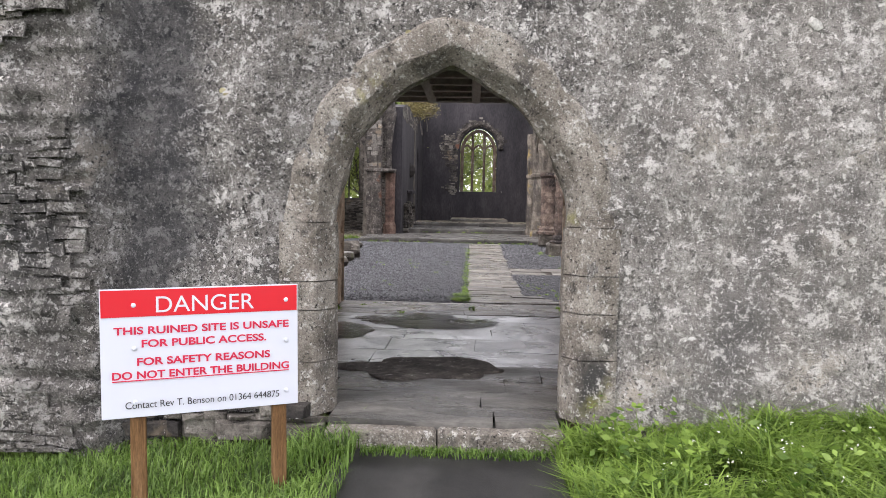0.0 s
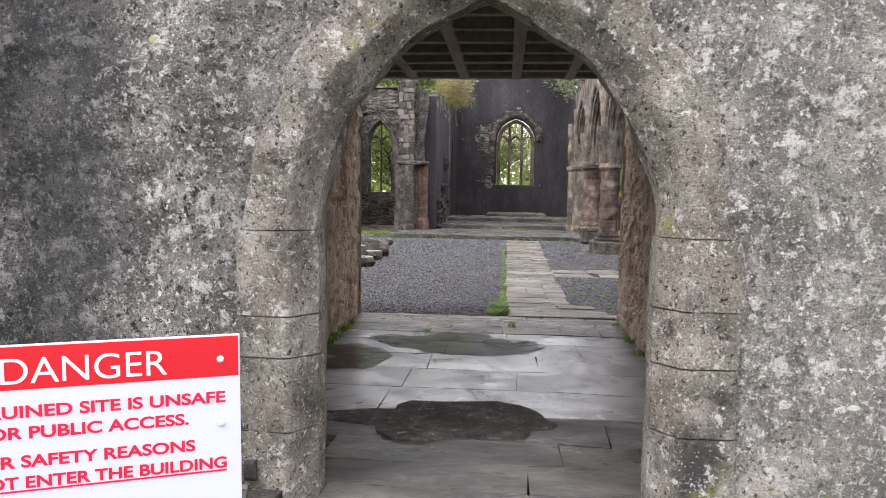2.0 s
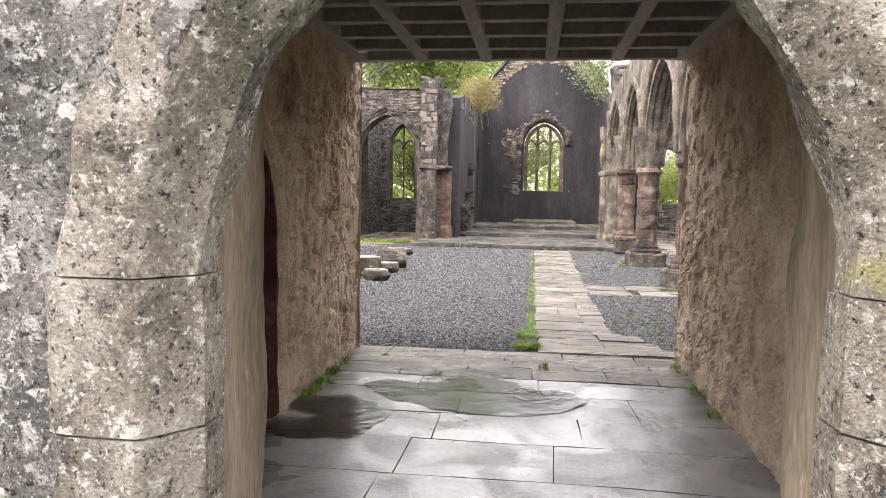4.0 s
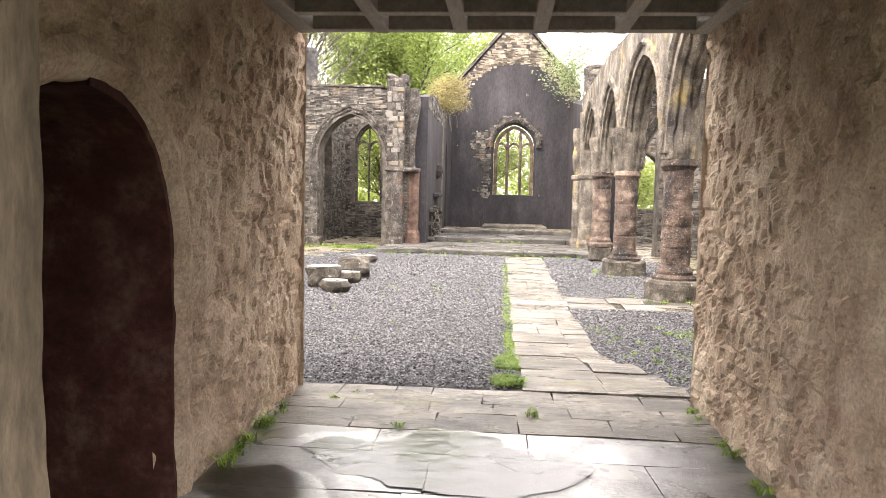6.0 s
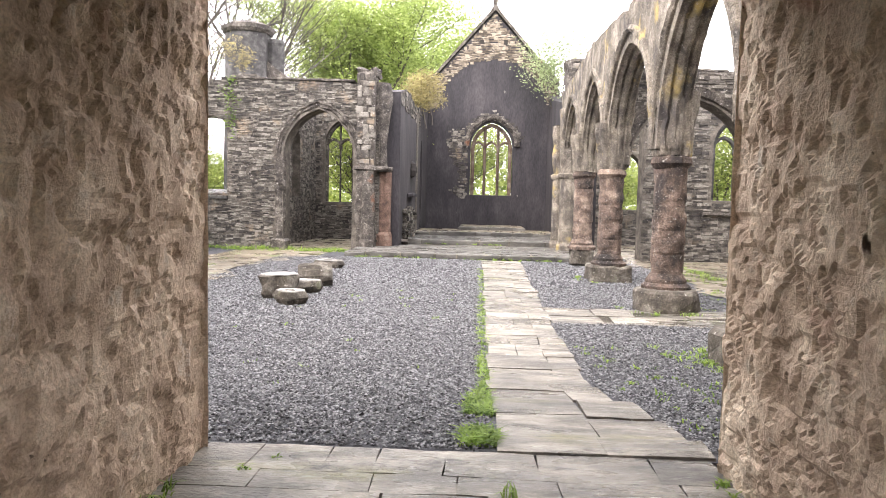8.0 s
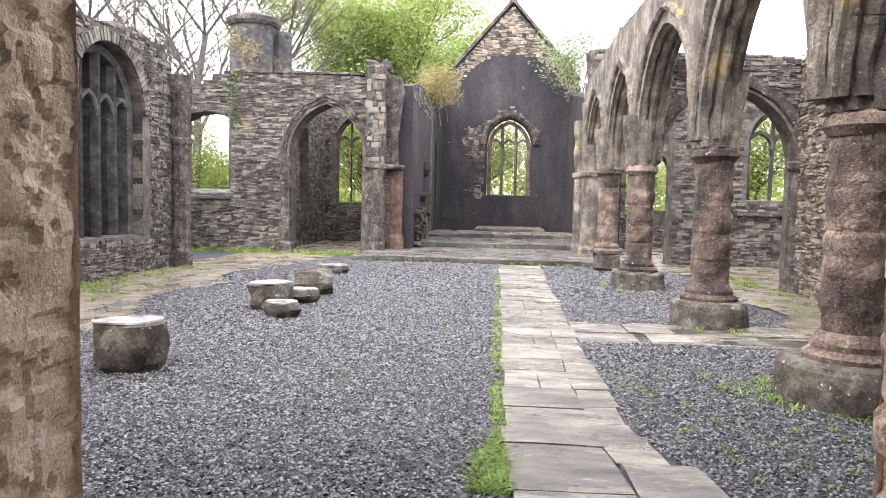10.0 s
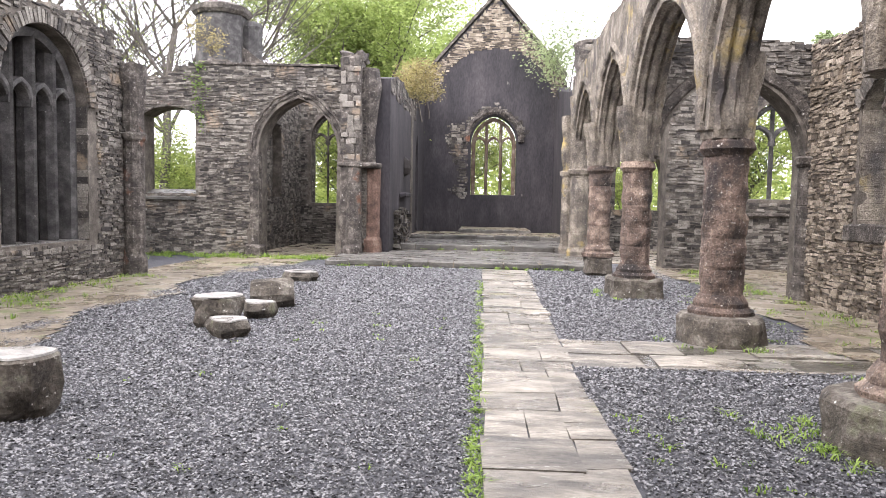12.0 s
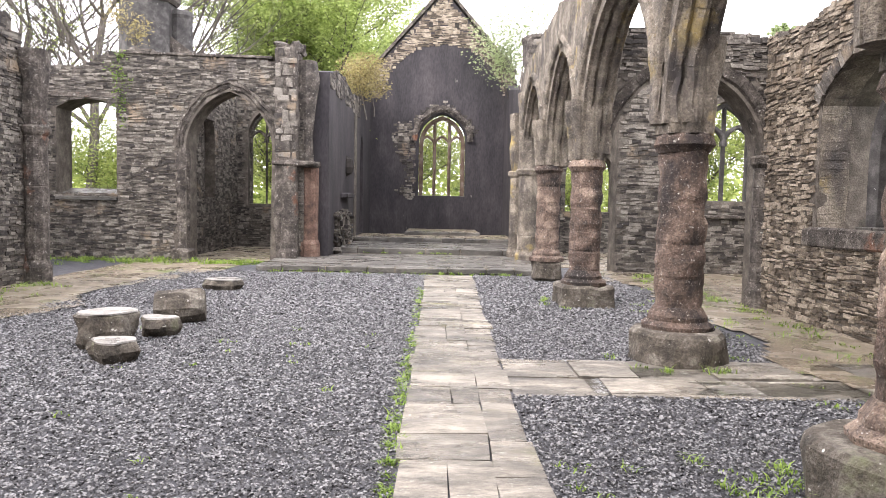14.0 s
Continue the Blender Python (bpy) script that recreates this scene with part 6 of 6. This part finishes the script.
for _ in range(15000):
    x, y = RNG.uniform(-4.2, -0.72), -1.7 * RNG.random() ** 1.1
    g1.append((x, y, verge_z(x, y), 1.0 + (0.9 if x > -1.15 and y > -0.6 else 0)))
blades("grass", "short green turf below the sign", g1, 0.085, 0.004, M_GRASS, 1)
g2 = []
for _ in range(17000):
    x, y = RNG.uniform(0.58, 4.0), -1.6 * RNG.random() ** 1.2
    if noise.noise(Vector((x * 3, y * 3, 4))) > -0.25:
        g2.append((x, y, verge_z(x, y), 1.0 + 0.6 * noise.noise(Vector((x * 1.5, y * 2, 9))) + 0.4 * (x > 1.7)))
blades("long_grass", "rank long grass and weeds against the wall", g2, 0.17, 0.006, M_WEED, 2, 0.7)
g3 = [(RNG.uniform(-0.7, 0.55), -0.24 - 0.12 * RNG.random() ** 2, GROUND_Z, 1.0) for _ in range(900)]
blades("grass", "grass tufts along the threshold", g3, 0.05, 0.004, M_GRASS, 3)
weeds = leaf_mesh("broad_weeds", [Vector((RNG.uniform(0.75, 3.8), -0.1 - 1.3 * RNG.random(), -0.05 + RNG.uniform(0, .22))) for _ in range(170)], 8, 0.07, 0.03, M_WEED, None, 9, 0.3)
tagged(weeds, "broad-leaved weeds among long grass", "weeds", kind="stuff")
fl = leaf_mesh("small_white_flowers", [Vector((RNG.uniform(0.9, 3.8), -0.1 - 1.2 * RNG.random(), RNG.uniform(.02, .22))) for _ in range(90)], 3, 0.015, 0.010, M_FLOWER, None, 10)
tagged(fl, "small white flowers among the weeds", "flowers", kind="stuff")


def tufts(label, spots, seed, mat=None, size=0.03, per=26, rad=0.06):
    r = random.Random(seed)
    pts = []
    for x, y, z, k in spots:
        s = r.uniform(0.5, 1.4)
        pts += [(x + r.gauss(0, rad * .6), y + r.gauss(0, rad * .6), z - .005 + (float(ramp_up(y)) if y > 5.45 else 0.0), s * (0.7 + k)) for _ in range(int(per * 0.9))]
    ob = blades("weeds", label, pts, 0.012 + size * 1.3, 0.003 + size * 0.14, mat or M_WEED, seed, 0.8)
    ob["category"] = "weeds"
    return ob


edge = []
for _ in range(1000):
    y = 5.46 + 13 * RNG.random() ** 1.8
    w = 0.16 if y < 7.0 else 0.07
    if noise.noise(Vector((0, y * 1.6, 1))) > -0.3 and (y < 7.4 or RNG.random() < 0.4):
        edge.append((-0.02 - w * RNG.random() ** 1.5, y, -0.015, 0.5 if y < 6.8 else .3))
tufts("bright green weeds along the path edge", edge, 21, per=14, rad=0.035, size=0.02)
side = [(RNG.uniform(1.0, 2.3), RNG.uniform(5.6, 9.5), 0, .4) for _ in range(60)] + [(2.3 + RNG.gauss(0, .12), 8.9 + RNG.gauss(0, .25), 0, .8) for _ in range(30)]
side = [s for s in side if s[0] > np.interp(s[1], edge_y, edge_x) + .02]
tufts("small weeds scattered over gravel", side, 22, per=10, rad=0.05, size=0.016)
tufts("small weeds scattered over gravel", [(RNG.uniform(-4, -.4), RNG.uniform(6.5, 14), 0, .3) for _ in range(26)], 23, per=8, rad=0.05, size=0.014)
tufts("weeds round the column bases", [(cx + .68 * math.cos(a), cy + .68 * math.sin(a), 0, .8) for cx, cy in COLS[:3] for a in [RNG.uniform(2.2, 5.2) for _ in range(8)]], 24, per=14, rad=0.07, size=0.022)
tufts("weeds in the joints of the steps", [(RNG.uniform(-3.6, 2.6), 21.12 + RNG.gauss(0, .08), 0.0, .6) for _ in range(40)] + [(RNG.uniform(-2.6, 2), 25.6, .16, .4) for _ in range(14)], 25, size=0.03, per=14)
tufts("grass along the transept wall foot", [(RNG.uniform(-10, -4.2), 23.5 - abs(RNG.gauss(0, .5)), 0, 1) for _ in range(110)], 26, size=0.04, per=18, rad=0.12)
tufts("grass along the aisle wall foot", [(-7.3 + abs(RNG.gauss(0, .5)), RNG.uniform(9, 18), 0, .6) for _ in range(130)], 27, size=0.03, per=14, rad=0.1)
tufts("grass along the south aisle", [(5.35 - abs(RNG.gauss(0, .35)), RNG.uniform(9, 22), 0, 1) for _ in range(120)] + [(RNG.uniform(3.3, 4.6), RNG.uniform(10, 18), 0, .4) for _ in range(30)], 28, size=0.02, per=16, rad=0.1)
passage_weeds = tufts("weeds rooted at the foot of the passage walls", [(PASS_L + .06, RNG.uniform(3.4, 5.3), 0, .8) for _ in range(16)] + [(PASS_R - .05, RNG.uniform(3.0, 5.2), 0, .5) for _ in range(8)] +
      [(-.9, 4.4, 0, .1), (.05, 4.75, 0, .5), (-1.5, 5.0, 0, .1), (-1.35, 5.2, 0, .2)], 29, size=0.022, per=16, rad=0.045)

# ---- the nave and all beyond it were laid out in nave units; one of these is 1.17 m, counted from the tower's end ----
NAVE_UNIT, NAVE_FROM = 1.17, Vector((0.10, 4.71, 1.568))
TOWER = ("wall_west_tower", "path_tarmac", "ground", "wall_passage", "wall_nave_west", "ceiling", "tower_cap", "wall_tower_east", "door_1", "warning_sign", "pavement_passage",
         "threshold_step", "water_passage", "verge", "grass", "long_grass", "broad_weeds", "small_white_flowers")
NAVE_SCALE = Matrix.Translation(NAVE_FROM) @ Matrix.Scale(NAVE_UNIT, 4) @ Matrix.Translation(-NAVE_FROM)
for ob in list(scene.collection.objects):
    if ob.parent is None and ob.type in ('MESH', 'EMPTY') and ob != passage_weeds and not ob.name.startswith(TOWER):
        ob.matrix_basis = NAVE_SCALE @ ob.matrix_basis
